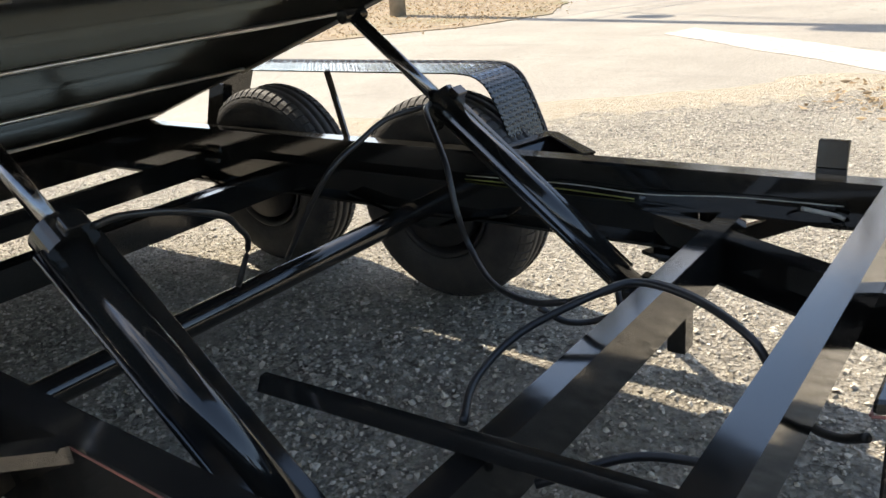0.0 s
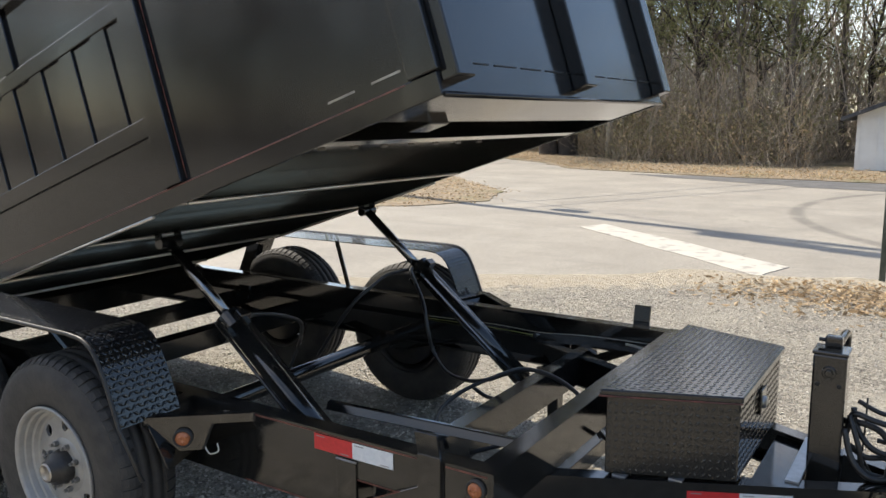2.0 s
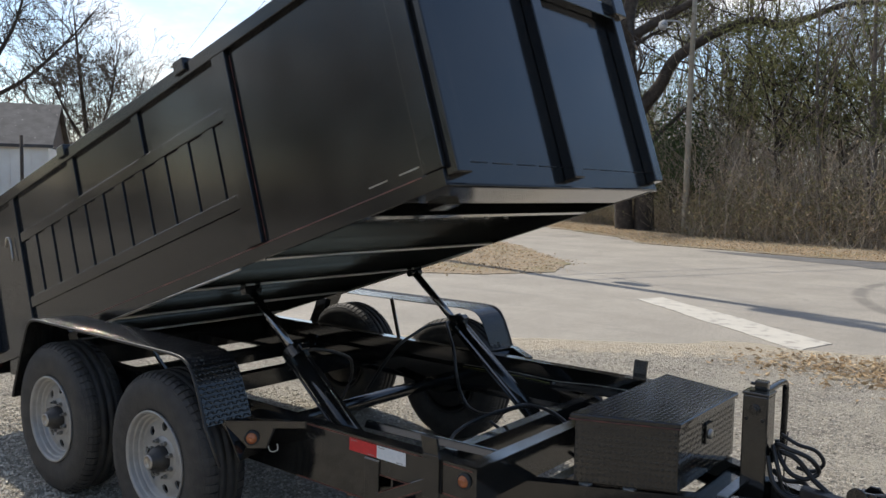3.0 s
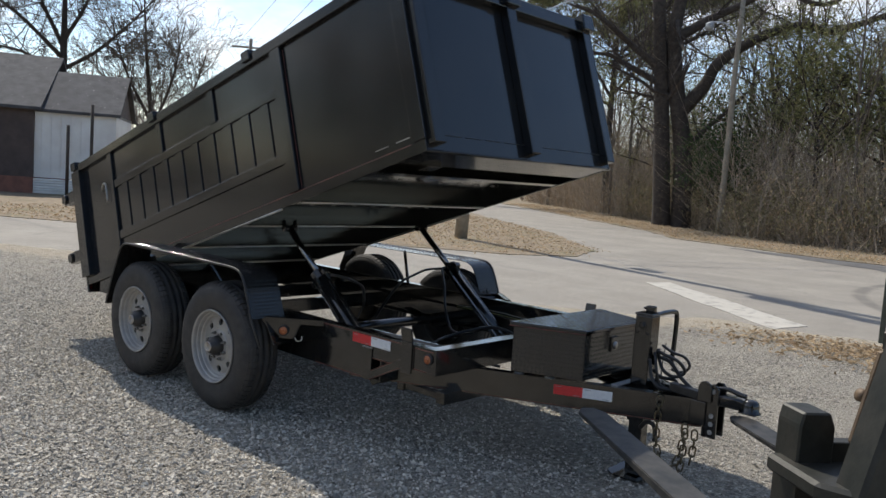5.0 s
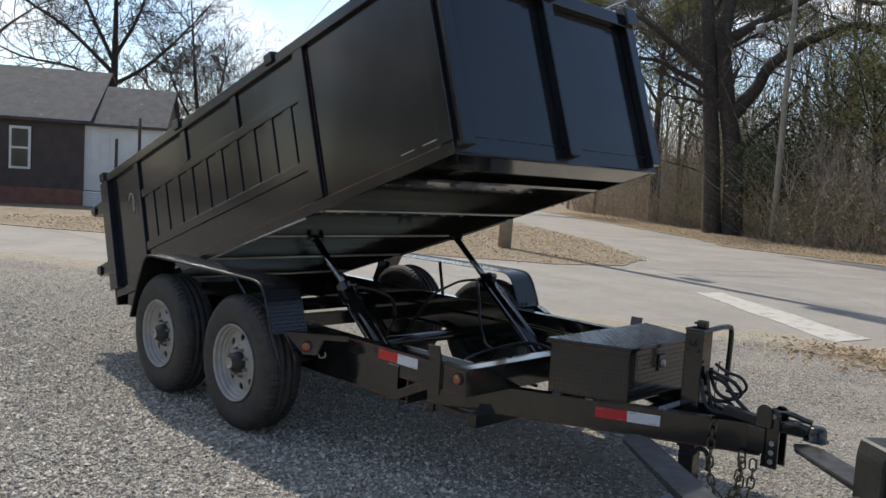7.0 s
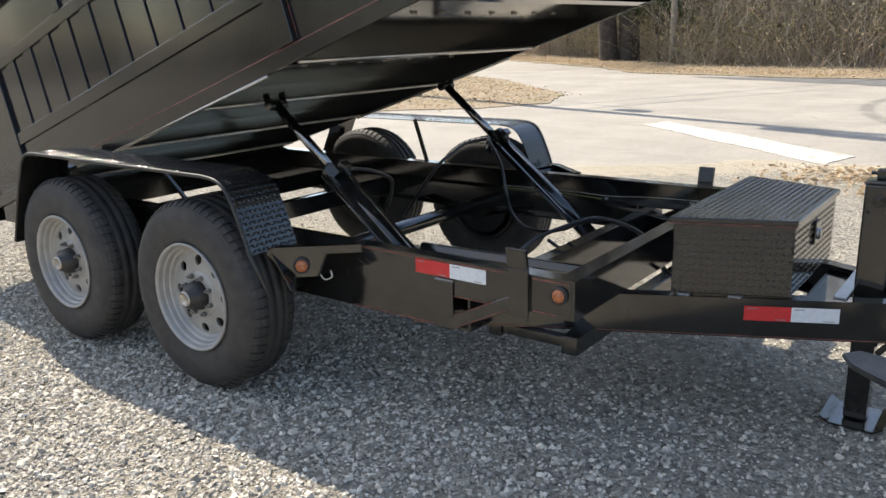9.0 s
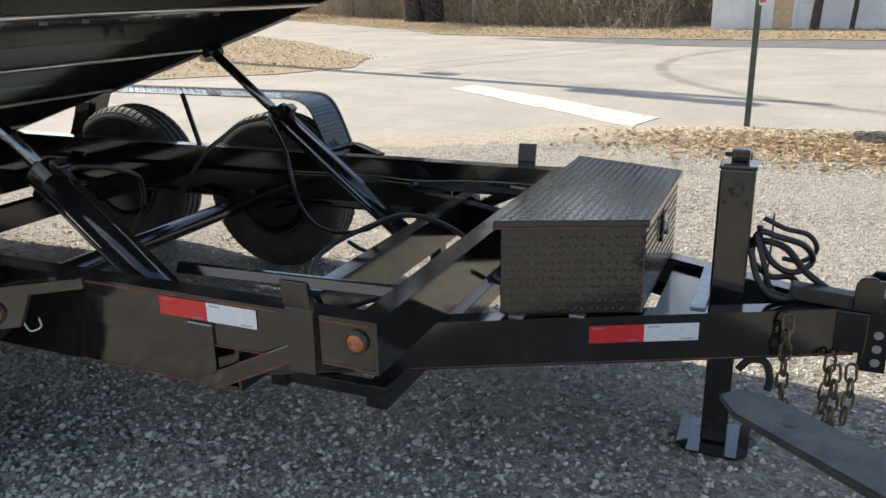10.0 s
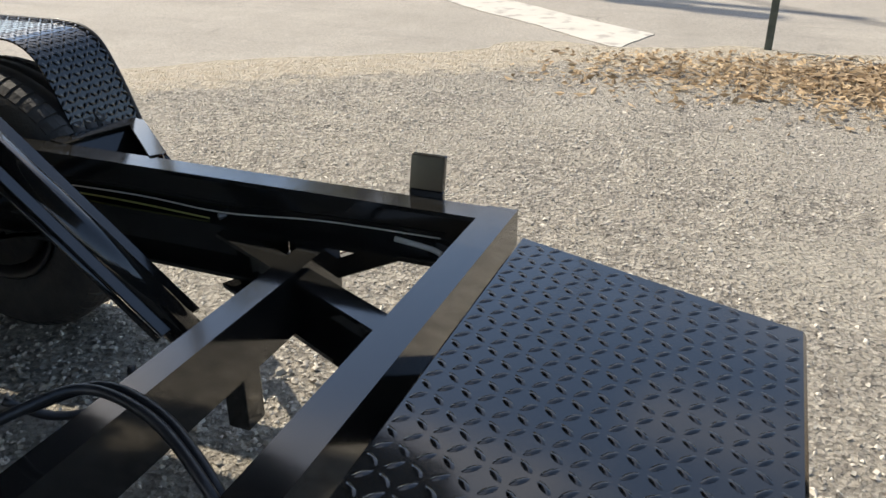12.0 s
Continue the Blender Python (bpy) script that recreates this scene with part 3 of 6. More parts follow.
def lamp(parent_name, at, normal, r=0.031):
    """A round amber marker lamp in a black rubber ring."""
    n = Vector(normal).normalized()
    q = Vector((0, -1, 0)).rotation_difference(n).to_matrix().to_4x4()
    M = Matrix.Translation(at) @ q
    bm = B()
    lathe(bm, [(r * 0.98, -0.004), (r * 1.05, -0.012), (r * 1.28, -0.010), (r * 1.32, 0.0), (r * 1.32, 0.006)], (0, 0, 0), "y", 28)
    bmesh.ops.transform(bm, matrix=M, verts=bm.verts)
    g = part("marker_lamp", bm, RUB, trailer, "round amber marker lamp in a black rubber ring", True)
    bm = B()
    rings = lathe(bm, [(r, 0.0), (r * 0.96, -0.012), (r * 0.8, -0.016), (r * 0.3, -0.018), (0.001, -0.018)], (0, 0, 0), "y", 28)
    for k in range(3):
        t = 2 * math.pi * k / 3 + 0.5
        lathe(bm, [(0.006, -0.017), (0.005, -0.020), (0.001, -0.021)], (math.cos(t) * r * 0.42, 0, math.sin(t) * r * 0.42), "y", 10)
    bmesh.ops.transform(bm, matrix=M, verts=bm.verts)
    part("lens", bm, AMBER, g, "amber lens", True)


lamp("rail", (-0.318, 0.535, 0.568), (0, -1, 0), 0.022)


def tape(p, along, up=(0, 0, 1), half=0.148, h=0.05):
    """Red and white reflective tape with small unreadable print."""
    p, a, u = Vector(p), Vector(along).normalized(), Vector(up)
    n = a.cross(u).normalized()
    off = n * 0.0012
    base = None
    for k, (m_, lab) in enumerate(((REDT, "red half of reflective tape"), (WHITET, "white half of reflective tape"))):
        bm = B()
        s = p + a * half * k + off
        prism(bm, [s, s + a * half, s + a * half - u * h, s - u * h], n * 0.0008)
        o = part("reflective_tape", bm, m_, trailer, lab)
        for j in range(2):
            bm = B()
            c = s + a * (half * (0.06 if j == 0 else 0.68)) - u * (h * (0.12 if j == 0 else 0.86)) + n * 0.0009
            prism(bm, [c, c + a * half * 0.22, c + a * half * 0.22 - u * 0.003, c - u * 0.003], n * 0.0003)
            part("small_print", bm, PRINT, o)


tape((-0.887, 0.534, 0.606), (1, 0, 0))
TA = Vector((0.26, 0.124, 0)).normalized()
TONGUE0 = Vector((0.097, 1.043, 0)) - TA * 1.13
TONGUE1 = Vector((0.097, 1.043, 0)) + TA * 0.73


def tongue(m):
    sgn = 1 if m(0) == 0 else -1
    a = Vector((TONGUE0.x, m(TONGUE0.y), 0))
    b = Vector((TONGUE1.x, m(TONGUE1.y), 0))
    n = Vector((-TA.y, TA.x * sgn, 0))
    up = Vector((0, 0, 1))
    bm = B()
    channel(bm, a, b, n, 0.352, 0.489, 0.055)
    t = part("tongue_rail", bm, BLACK, trailer, "black channel of the A-frame tongue")
    bm = B()
    o = -n * 0.0008
    prism(bm, [a + TA * 0 + o + up * 0.356, a + o + up * 0.359, b + o + up * 0.359, b + o + up * 0.356], n * 0.0004)
    part("primer_edge", bm, PRIMER, t)


both(tongue)
s = Vector((0.097, 1.043, 0.464))
tape(s, TA)

bm = B()
channel(bm, (-0.265, 0.533, 0), (-0.265, far(0.533), 0), (-1, 0, 0), 0.492, 0.622, 0.064)
part("front_crossmember", bm, BLACK, trailer, "black front crossmember of the frame")
bm = B()
channel(bm, (-0.665, 0.545, 0), (-0.665, far(0.545), 0), (-1, 0, 0), 0.37, 0.50, 0.058)
part("ram_crossmember", bm, BLACK, trailer, "black crossmember that carries the rams")
bm = B()
prism(bm, [(-1.16, 0.890, 0.510), (-1.16, 0.905, 0.540), (-1.16, 0.923, 0.540), (-1.16, 0.935, 0.510)], (0.82, 0.05, 0), 0.003)
part("hose_channel", bm, BLACK, trailer, "black formed channel lying from front rail")
for x, top in ((-2.47, 0.484), (-3.07, 0.484), (-3.70, 0.53)):
    bm = B()
    channel(bm, (x, 0.552, 0), (x, far(0.552), 0), (-1, 0, 0), 0.388, top, 0.035)
    part("crossmember", bm, BLACK, trailer)
# carrier below the front of the frame
bm = B()
box(bm, -0.40, -0.34, 0.70, far(0.70), 0.300, 0.365, 0.003)
part("lower_crossbar", bm, BLACK, trailer)
bm = B()
box(bm, -0.68, -0.40, 0.72, 0.76, 0.315, 0.35, 0.002)
box(bm, -0.70, -0.65, 0.71, 0.77, 0.305, 0.37, 0.002)
part("side_bar", bm, BLACK, trailer)


# wheels
def wheel(x, y, inward):
    c = Vector((x, y, 0.384))
    w = thing("wheel", tuple(c), "", "")
    w.parent = trailer
    w.matrix_parent_inverse = Matrix.Identity(4)
    w.location = c - ORIGIN[trailer]
    for k in ("label", "category"):
        if k in w:
            del w[k]
    s = inward
    # tyre: sidewall, shoulder, tread with grooves
    bm = B()
    R = 0.384
    prof = [(0.205, 0.035), (0.212, 0.012), (0.235, 0.004), (0.29, -0.006), (0.335, 0.0), (0.362, 0.014), (0.374, 0.030), (0.380, 0.048), (0.382, 0.066),
            (0.373, 0.068), (0.373, 0.076), (R, 0.078), (R, 0.106), (0.374, 0.108), (0.374, 0.118), (R, 0.120), (R, 0.148), (0.373, 0.150), (0.373, 0.158), (0.382, 0.160),
            (0.380, 0.178), (0.374, 0.196), (0.362, 0.212), (0.335, 0.226), (0.29, 0.230), (0.235, 0.222), (0.205, 0.195)]
    lathe(bm, [(r, a * s) for r, a in prof], c, "y", 96)
    # shoulder blocks cut by notches
    t = part("tyre", bm, RUB, w, "black ribbed trailer tyre", True, False)
    bm = B()
    for mir in (0, 1):
        for k in range(62):
            a = 2 * math.pi * (k + 0.5 * mir) / 62
            ca, sa = math.cos(a), math.sin(a)
            rows_ = []
            for yy, r_, w_ in ((0.012, 0.362, 0.0125), (0.028, 0.378, 0.0135), (0.046, 0.3855, 0.014), (0.065, 0.387, 0.0145)):
                yy = 0.226 - yy if mir else yy
                pts = [(r_ - 0.016, -w_), (r_, -w_), (r_, w_), (r_ - 0.016, w_)]
                rows_.append([bm.verts.new((c.x + ca * r - sa * u, c.y + yy * s, c.z + sa * r + ca * u)) for r, u in pts])
            for A_, B_ in zip(rows_, rows_[1:]):
                for i in range(3):
                    bm.faces.new((A_[i], A_[i + 1], B_[i + 1], B_[i]))
            bm.faces.new(rows_[0])
            bm.faces.new(rows_[-1])
    tagged(part("shoulder_tread", bm, RUB, t, "tyre shoulder blocks"), kind="stuff")
    # rim: outer lip, stepped drop, dished disc with hand holes
    bm = B()
    rim = [(0.206, 0.030), (0.218, 0.010), (0.221, 0.003), (0.219, -0.003), (0.212, -0.002), (0.2075, 0.006), (0.207, 0.007), (0.2045, 0.021), (0.204, 0.022), (0.1965, 0.0235), (0.196, 0.024),
           (0.1935, 0.042), (0.193, 0.043), (0.1835, 0.0445), (0.183, 0.045), (0.179, 0.058), (0.178, 0.059), (0.170, 0.062)]
    # inner barrel, seen from below the frame
    barrel = [(0.170, 0.095), (0.182, 0.150), (0.200, 0.196), (0.214, 0.210), (0.217, 0.220), (0.210, 0.222), (0.196, 0.205), (0.176, 0.152), (0.166, 0.095)]
    lathe(bm, [(r, a * s) for r, a in rim], c, "y", 64)
    rm = part("rim", bm, SILVER, w, "silver painted steel wheel rim", True, False)
    bm = B()
    lathe(bm, [(r, a * s) for r, a in barrel], c, "y", 48)
    part("inner_barrel", bm, HUBM, rm, "dark inner side of the rim", True, False)
    # the disc is built as a ring of eight cells, each with an oval hole
    bm = B()
    n_h, lips = 8, []
    for k in range(n_h):
        a0 = 2 * math.pi * k / n_h
        cells = 24
        outer, inner = [], []
        for i in range(cells):
            u = 2 * math.pi * i / cells
            # outline of the cell from r 0.095 to 0.172 over one eighth
            cu, su = math.cos(u), math.sin(u)
            q = max(abs(cu), abs(su))
            for ring, rr, aa in ((outer, 0.1335 + 0.0385 * cu / q, a0 + (math.pi / n_h) * su / q), (inner, 0.141 + 0.0205 * cu, a0 + 0.0205 * su / 0.141)):
                dish = 0.063 - 0.010 * max(0, min(1, (0.168 - rr) / 0.06))
                ring.append(Vector((c.x + rr * math.cos(aa), c.y + s * dish, c.z + rr * math.sin(aa))))
        back = Vector((0, s * 0.010, 0))
        for i in range(cells):
            j = (i + 1) % cells
            bm.faces.new([bm.verts.new(p) for p in (outer[i], outer[j], inner[j], inner[i])])
            lips.append((inner[i], inner[j], inner[j] + back, inner[i] + back))
    bmesh.ops.remove_doubles(bm, verts=bm.verts, dist=0.0006)
    for quad in lips:
        bm.faces.new([bm.verts.new(p) for p in quad])
    lathe(bm, [(0.0965, s * 0.053), (0.088, s * 0.046), (0.070, s * 0.045), (0.050, s * 0.045)], c, "y", 48)
    part("wheel_disc", bm, SILVER, rm, "", True, False)
    bm = B()
    lathe(bm, [(0.165, s * 0.105), (0.001, s * 0.105)], c, "y", 32)
    part("brake_drum", bm, HUBM, w, "", False, False)
    for k in range(8):
        a = 2 * math.pi * (k + 0.5) / 8
        bm = B()
        cc = (c.x + 0.080 * math.cos(a), c.y, c.z + 0.080 * math.sin(a))
        lathe(bm, [(0.010, s * 0.045), (0.010, s * 0.030), (0.006, s * 0.028), (0.006, s * 0.018), (0.001, s * 0.018)], cc, "y", 6)
        part("wheel_nut", bm, NUTS, rm, "", False, False)
    bm = B()
    lathe(bm, [(0.062, s * 0.06), (0.060, s * 0.034), (0.056, s * 0.026), (0.053, s * 0.004), (0.040, s * -0.001), (0.036, s * -0.020), (0.031, s * -0.022), (0.001, s * -0.022)], c, "y", 32)
    h = part("hub", bm, HUBM, w, "black protruding hub with grease cap", True, False)
    bm = B()
    lathe(bm, [(0.032, s * -0.014), (0.032, s * -0.026), (0.023, s * -0.027), (0.021, s * -0.023), (0.001, s * -0.023)], c, "y", 28)
    part("grease_cap", bm, STEEL, h, "bright ring of the grease cap", True, False)
    return w


WN, WF = 0.222, far(0.290)
for x in (-1.785, -2.738):
    wheel(x, WN, 1)
    wheel(x, WF, -1)
    bm = B()
    sweep(bm, [(x, WN + 0.20, 0.384), (x, WN + 0.32, 0.39), (x, WF - 0.26, 0.39), (x, WF - 0.16, 0.384)], 0.038, 16)
    part("axle", bm, BLACK, trailer, "black round axle tube", True)
    for y in (0.57, far(0.57)):
        bm = B()
        for k in range(4):
            L = 0.36 - 0.07 * k
            pts = [(x + t * L, y, 0.345 + 0.05 * t * t - 0.012 * k + 0.012) for t in (-1, -0.5, 0, 0.5, 1)]
            for p, q in zip(pts, pts[1:]):
                beam(bm, p, q, 0.05, 0.01, (0, 0, 1), 0)
        part("leaf_spring", bm, BLACK, trailer)
        bm = B()
        sg = 1 if y < YC else -1
        lathe(bm, [(0.001, 0.0), (0.168, 0.0), (0.173, 0.02), (0.173, 0.05), (0.001, 0.05)], (x, y - sg * 0.10 - (0.05 if sg < 0 else 0), 0.384), "y", 28)
        part("brake_backplate", bm, HUBM, trailer, "", True)


# fenders
def fender(m):
    yo, yi = m(0.212), m(0.440)
    # outline of the fender along the trailer
    prof = [(-1.385, 0.615), (-1.425, 0.720), (-1.462, 0.800), (-1.495, 0.845), (-1.545, 0.872), (-1.62, 0.880), (-2.84, 0.880), (-2.90, 0.872), (-2.94, 0.845), (-2.97, 0.80), (-3.06, 0.62), (-3.14, 0.43)]
    if m(0) != 0:
        # the far fender sits a little lower and further back
        prof = [(x - 0.09, z - 0.035) for x, z in prof]
    dx, dz = prof[0][0] + 1.385, prof[0][1] - 0.630
    bend = [(p.x, p.z) for p in curve([(x, 0, z) for x, z in prof[:6]], 3)]
    tail = [(p.x, p.z) for p in curve([(x, 0, z) for x, z in prof[6:]], 3)]
    bm = B()
    line = bend + tail
    for p, q in zip(line, line[1:]):
        o = [bm.verts.new((p[0], yo, p[1])), bm.verts.new((q[0], yo, q[1])), bm.verts.new((q[0], yi, q[1])), bm.verts.new((p[0], yi, p[1]))]
        bm.faces.new(o)
    bmesh.ops.remove_doubles(bm, verts=bm.verts, dist=0.001)
    bmesh.ops.recalc_face_normals(bm, faces=bm.faces)
    bmesh.ops.solidify(bm, geom=bm.faces[:], thickness=0.005)
    f = part("fender", bm, BLACK, trailer, "black diamond plate fender over two wheels")
    # lip bar along the outer edge, down to the front foot
    bm = B()
    lip = [(-1.285 + dx, yo, 0.485 + dz)] + [(p[0], yo, p[1]) for p in line]
    sweep(bm, [(x, y, z + 0.003) for x, y, z in lip], 0.0065, 8)
    part("fender_lip", bm, HUBM, f, "thin worn edge bar", True)
    # raised tread bars on top and on the sloping ends
    bm = B()
    steps = [0.0]
    for p, q in zip(line, line[1:]):
        steps.append(steps[-1] + math.hypot(q[0] - p[0], q[1] - p[1]))
    count = int(steps[-1] / 0.0205)
    cut = [steps[-1] * k / count for k in range(count + 1)]
    xs_, zs_ = np.interp(cut, steps, [p[0] for p in line]), np.interp(cut, steps, [p[1] for p in line])
    for k in range(count):
        d = Vector((xs_[k + 1] - xs_[k], 0, zs_[k + 1] - zs_[k]))
        L = d.length
        d /= L
        nrm = Vector((d.z, 0, -d.x))
        tread(bm, Vector((xs_[k], min(yo, yi), zs_[k])) + nrm * 0.0052, d, Vector((0, 1, 0)), nrm, L, abs(yi - yo), 0.0013, row=k)
    tagged(part("tread_pattern", bm, BLACK, f, "raised diamond tread"), kind="stuff")
    # struts from the fender to the frame
    for x in (-2.24, ):
        bm = B()
        beam(bm, (x + dx, m(0.43), prof[5][1] - 0.002), (x + 0.10, m(0.56), 0.61), 0.012, 0.022, (1, 0, 0), 0)
        part("fender_strut", bm, BLACK, f)
    bm = B()
    beam(bm, (-2.99, m(0.44), 0.78), (-2.99, m(0.545), 0.45), 0.05, 0.10, (1, 0, 0), 0.002)
    part("fender_bracket", bm, BLACK, f)
    # wedge shaped step bracket in front, with its lamp plate
    bm = B()
    beam(bm, (-1.395, m(0.318), 0.621), (-1.150, m(0.524), 0.621), 0.040, 0.006, (0, 0, 1), 0)
    sb = part("step_bracket", bm, BLACK, trailer, "black wedge bracket ahead of the fender")
    bm = B()
    beam(bm, (-1.400, m(0.300), 0.6205), (-1.455, m(0.534), 0.6205), 0.050, 0.005, (0, 0, 1), 0)
    part("rear_flange", bm, BLACK, sb)
    bm = B()
    a, b2 = Vector((-1.395, m(0.300), 0.623)), Vector((-1.135, m(0.522), 0.623))
    prism(bm, [a, b2, b2 - Vector((0, 0, 0.030)), a - Vector((0, 0, 0.030))], (0.003, m(0.006) - m(0), 0))
    part("front_flange", bm, BLACK, sb)
    bm = B()
    d = b2 - a
    prism(bm, [a + d * 0.02 - Vector((0, 0, 0.030)), a + d * 0.62 - Vector((0, 0, 0.030)), a + d * 0.52 - Vector((0, 0, 0.115)), a + d * 0.20 - Vector((0, 0, 0.115))], (0.004, m(0.008) - m(0), 0))
    part("lamp_plate", bm, BLACK, sb)
    bm = B()
    prism(bm, [(-1.40, m(0.31), 0.618), (-1.45, m(0.534), 0.618), (-1.42, m(0.534), 0.44), (-1.28, m(0.30), 0.48)], (0.006, 0, 0))
    part("foot_plate", bm, BLACK, sb)
    nrm = Vector((d.y, -d.x, 0)).normalized()
    if (nrm.y > 0) == (m(0) == 0):
        nrm = -nrm
    lamp("step", tuple(a + d * 0.36 - Vector((0, 0, 0.070)) + nrm * 0.004), tuple(nrm), 0.023)


def tread(bm, o, du, dv, n, lu, lv, h, pitch=0.0205, keep=None, row=0):
    """Raised lens shaped bars in alternating slants over a flat patch."""
    nu, nv = int(lu / pitch), int(lv / pitch)
    for i in range(nu):
        for j in range(nv):
            c = o + du * ((i + 0.5) * lu / nu) + dv * ((j + 0.5) * lv / nv)
            if keep and not keep(c):
                continue
            t = 0.785 if (i + j + row) % 2 else -0.785
            a = (du * math.cos(t) + dv * math.sin(t))
            b = (dv * math.cos(t) - du * math.sin(t))
            L, W = pitch * 0.50, pitch * 0.19
            rings = []
            for k, hh in ((1.0, 0.0), (0.62, 0.62), (0.26, 1.0)):
                ring = []
                for q in range(10):
                    u = 2 * math.pi * q / 10
                    cu, su = math.cos(u), math.sin(u)
                    ring.append(bm.verts.new(c + a * (cu * L * k) + b * (su * abs(su) ** 0.3 * W * k) + n * (h * hh)))
                rings.append(ring)
            for r0, r1 in zip(rings, rings[1:]):
                for q in range(10):
                    bm.faces.new((r0[q], r0[(q + 1) % 10], r1[(q + 1) % 10], r1[q])).smooth = True
            bm.faces.new(rings[-1]).smooth = True


both(fender)

# tool box on the tongue
bm = B()
TB = [(-0.128, YC - 0.425), (0.222, YC - 0.285), (0.222, YC + 0.308), (-0.128, YC + 0.433)]
prism(bm, [(x, y, 0.495) for x, y in TB], (0, 0, 0.244), 0.004)
tb = part("toolbox", bm, BLACK, trailer, "black diamond plate toolbox with tapered sides")
bm = B()
LID = [(-0.142, YC - 0.441), (0.232, YC - 0.297), (0.232, YC + 0.320), (-0.142, YC + 0.450)]
prism(bm, [(x, y, 0.738) for x, y in LID], (0, 0, 0.020), 0.004)
lid = part("lid", bm, BLACK, tb, "black diamond plate lid")
bm = B()
tread(bm, Vector((-0.138, YC - 0.436, 0.7582)), Vector((1, 0, 0)), Vector((0, 1, 0)), Vector((0, 0, 1)), 0.366, 0.884, 0.0015, 0.0205,
      lambda c: -0.429 + (c.x + 0.142) / 0.374 * 0.144 < c.y - YC < 0.438 - (c.x + 0.142) / 0.374 * 0.130)
tagged(part("tread_pattern", bm, BLACK, lid, "raised diamond tread"), kind="stuff")
bm = B()
for sg in (-1, 1):
    p = Vector((TB[0][0], YC + sg * 0.4255, 0.497))
    q = Vector((TB[1][0], YC + sg * 0.2855, 0.497))
    d = (q - p).normalized()
    n = Vector((d.y, -d.x, 0))
    n = n if n.y * sg > 0 else -n
    tread(bm, p, d, Vector((0, 0, 1)), n, (q - p).length, 0.225, 0.0013)
tread(bm, Vector((0.2225, YC - 0.283, 0.497)), Vector((0, 1, 0)), Vector((0, 0, 1)), Vector((1, 0, 0)), 0.566, 0.225, 0.0013)
tagged(part("tread_pattern", bm, BLACK, tb, "raised diamond tread"), kind="stuff")
bm = B()
box(bm, 0.2225, 0.232, YC - 0.035, YC + 0.035, 0.62, 0.70, 0.003)
lt = part("latch", bm, BLACK, tb, "black paddle latch with steel key disc")
bm = B()
lathe(bm, [(0.02, 0.0), (0.02, 0.010), (0.012, 0.014), (0.001, 0.014)], (0.228, YC, 0.655), "x", 18)
part("key_disc", bm, STEEL, lt, "", True)
bm = B()
for sg in (-1, 1):
    p0, p1 = Vector((LID[0][0], YC + sg * 0.4425, 0.7385)), Vector((LID[1][0], YC + sg * 0.2985, 0.7385))
    sweep(bm, [p0, p1], 0.0022, 5)
sweep(bm, [(LID[0][0] - 0.001, YC - 0.44, 0.7385), (LID[0][0] - 0.001, YC + 0.44, 0.7385)], 0.0022, 5)
part("primer_edge", bm, PRIMER, lid)

# jack
bm = B()
JX, JY = 0.418, 1.368
box(bm, JX - 0.046, JX + 0.046, JY - 0.046, JY + 0.046, 0.30, 0.852, 0.006)
jack = part("jack", bm, BLACK, trailer, "black square drop leg tongue jack")
bm = B()
box(bm, JX - 0.049, JX + 0.049, JY - 0.049, JY + 0.049, 0.852, 0.862, 0.003)
part("jack_cap", bm, BLACK, jack)
bm = B()
box(bm, JX - 0.037, JX + 0.037, JY - 0.037, JY + 0.037, 0.02, 0.32, 0.005)
leg = part("drop_leg", bm, BLACK, jack)
bm = B()
prism(bm, [(JX - 0.10, JY - 0.10, 0.035), (JX - 0.07, JY - 0.10, 0.016), (JX + 0.07, JY - 0.10, 0.016), (JX + 0.10, JY - 0.10, 0.035), (JX + 0.10, JY - 0.10, 0.028), (JX + 0.07, JY - 0.10, 0.008), (JX - 0.07, JY - 0.10, 0.008), (JX - 0.10, JY - 0.10, 0.028)], (0, 0.2, 0), 0)
part("foot_plate", bm, BLACK, leg)
bm = B()
lathe(bm, [(0.020, 0.0), (0.020, -0.004), (0.017, -0.006), (0.001, -0.006)], (JX, JY - 0.046, 0.80), "y", 20)
part("boss", bm, BLACK, jack)
for k in (-0.029, 0.029):
    bm = B()
    lathe(bm, [(0.007, 0.0), (0.006, -0.004), (0.001, -0.005)], (JX + k, JY - 0.046, 0.762), "y", 12)
    part("rivet", bm, HUBM, jack)
bm = B()
lathe(bm, [(0.013, -0.005), (0.013, -0.012), (0.010, -0.014), (0.001, -0.014)], (JX, JY - 0.046, 0.80), "y", 6)
part("bolt_head", bm, BLACK, jack)
bm = B()
sweep(bm, curve([(JX, JY + 0.04, 0.84), (JX + 0.004, JY + 0.17, 0.848), (JX + 0.006, JY + 0.26, 0.848), (JX + 0.008, JY + 0.30, 0.838), (JX + 0.008, JY + 0.312, 0.80), (JX + 0.008, JY + 0.31, 0.70), (JX + 0.008, JY + 0.30, 0.56)]), 0.013, 10)
part("crank_handle", bm, BLACK, jack, "bent black crank handle", True)
bm = B()
sweep(bm, [(JX - 0.042, JY + 0.03, 0.879), (JX + 0.02, JY + 0.03, 0.879)], 0.006, 10)
box(bm, JX - 0.024, JX + 0.024, JY + 0.012, JY + 0.046, 0.861, 0.895, 0.005)
part("gear_head", bm, BLACK, jack)

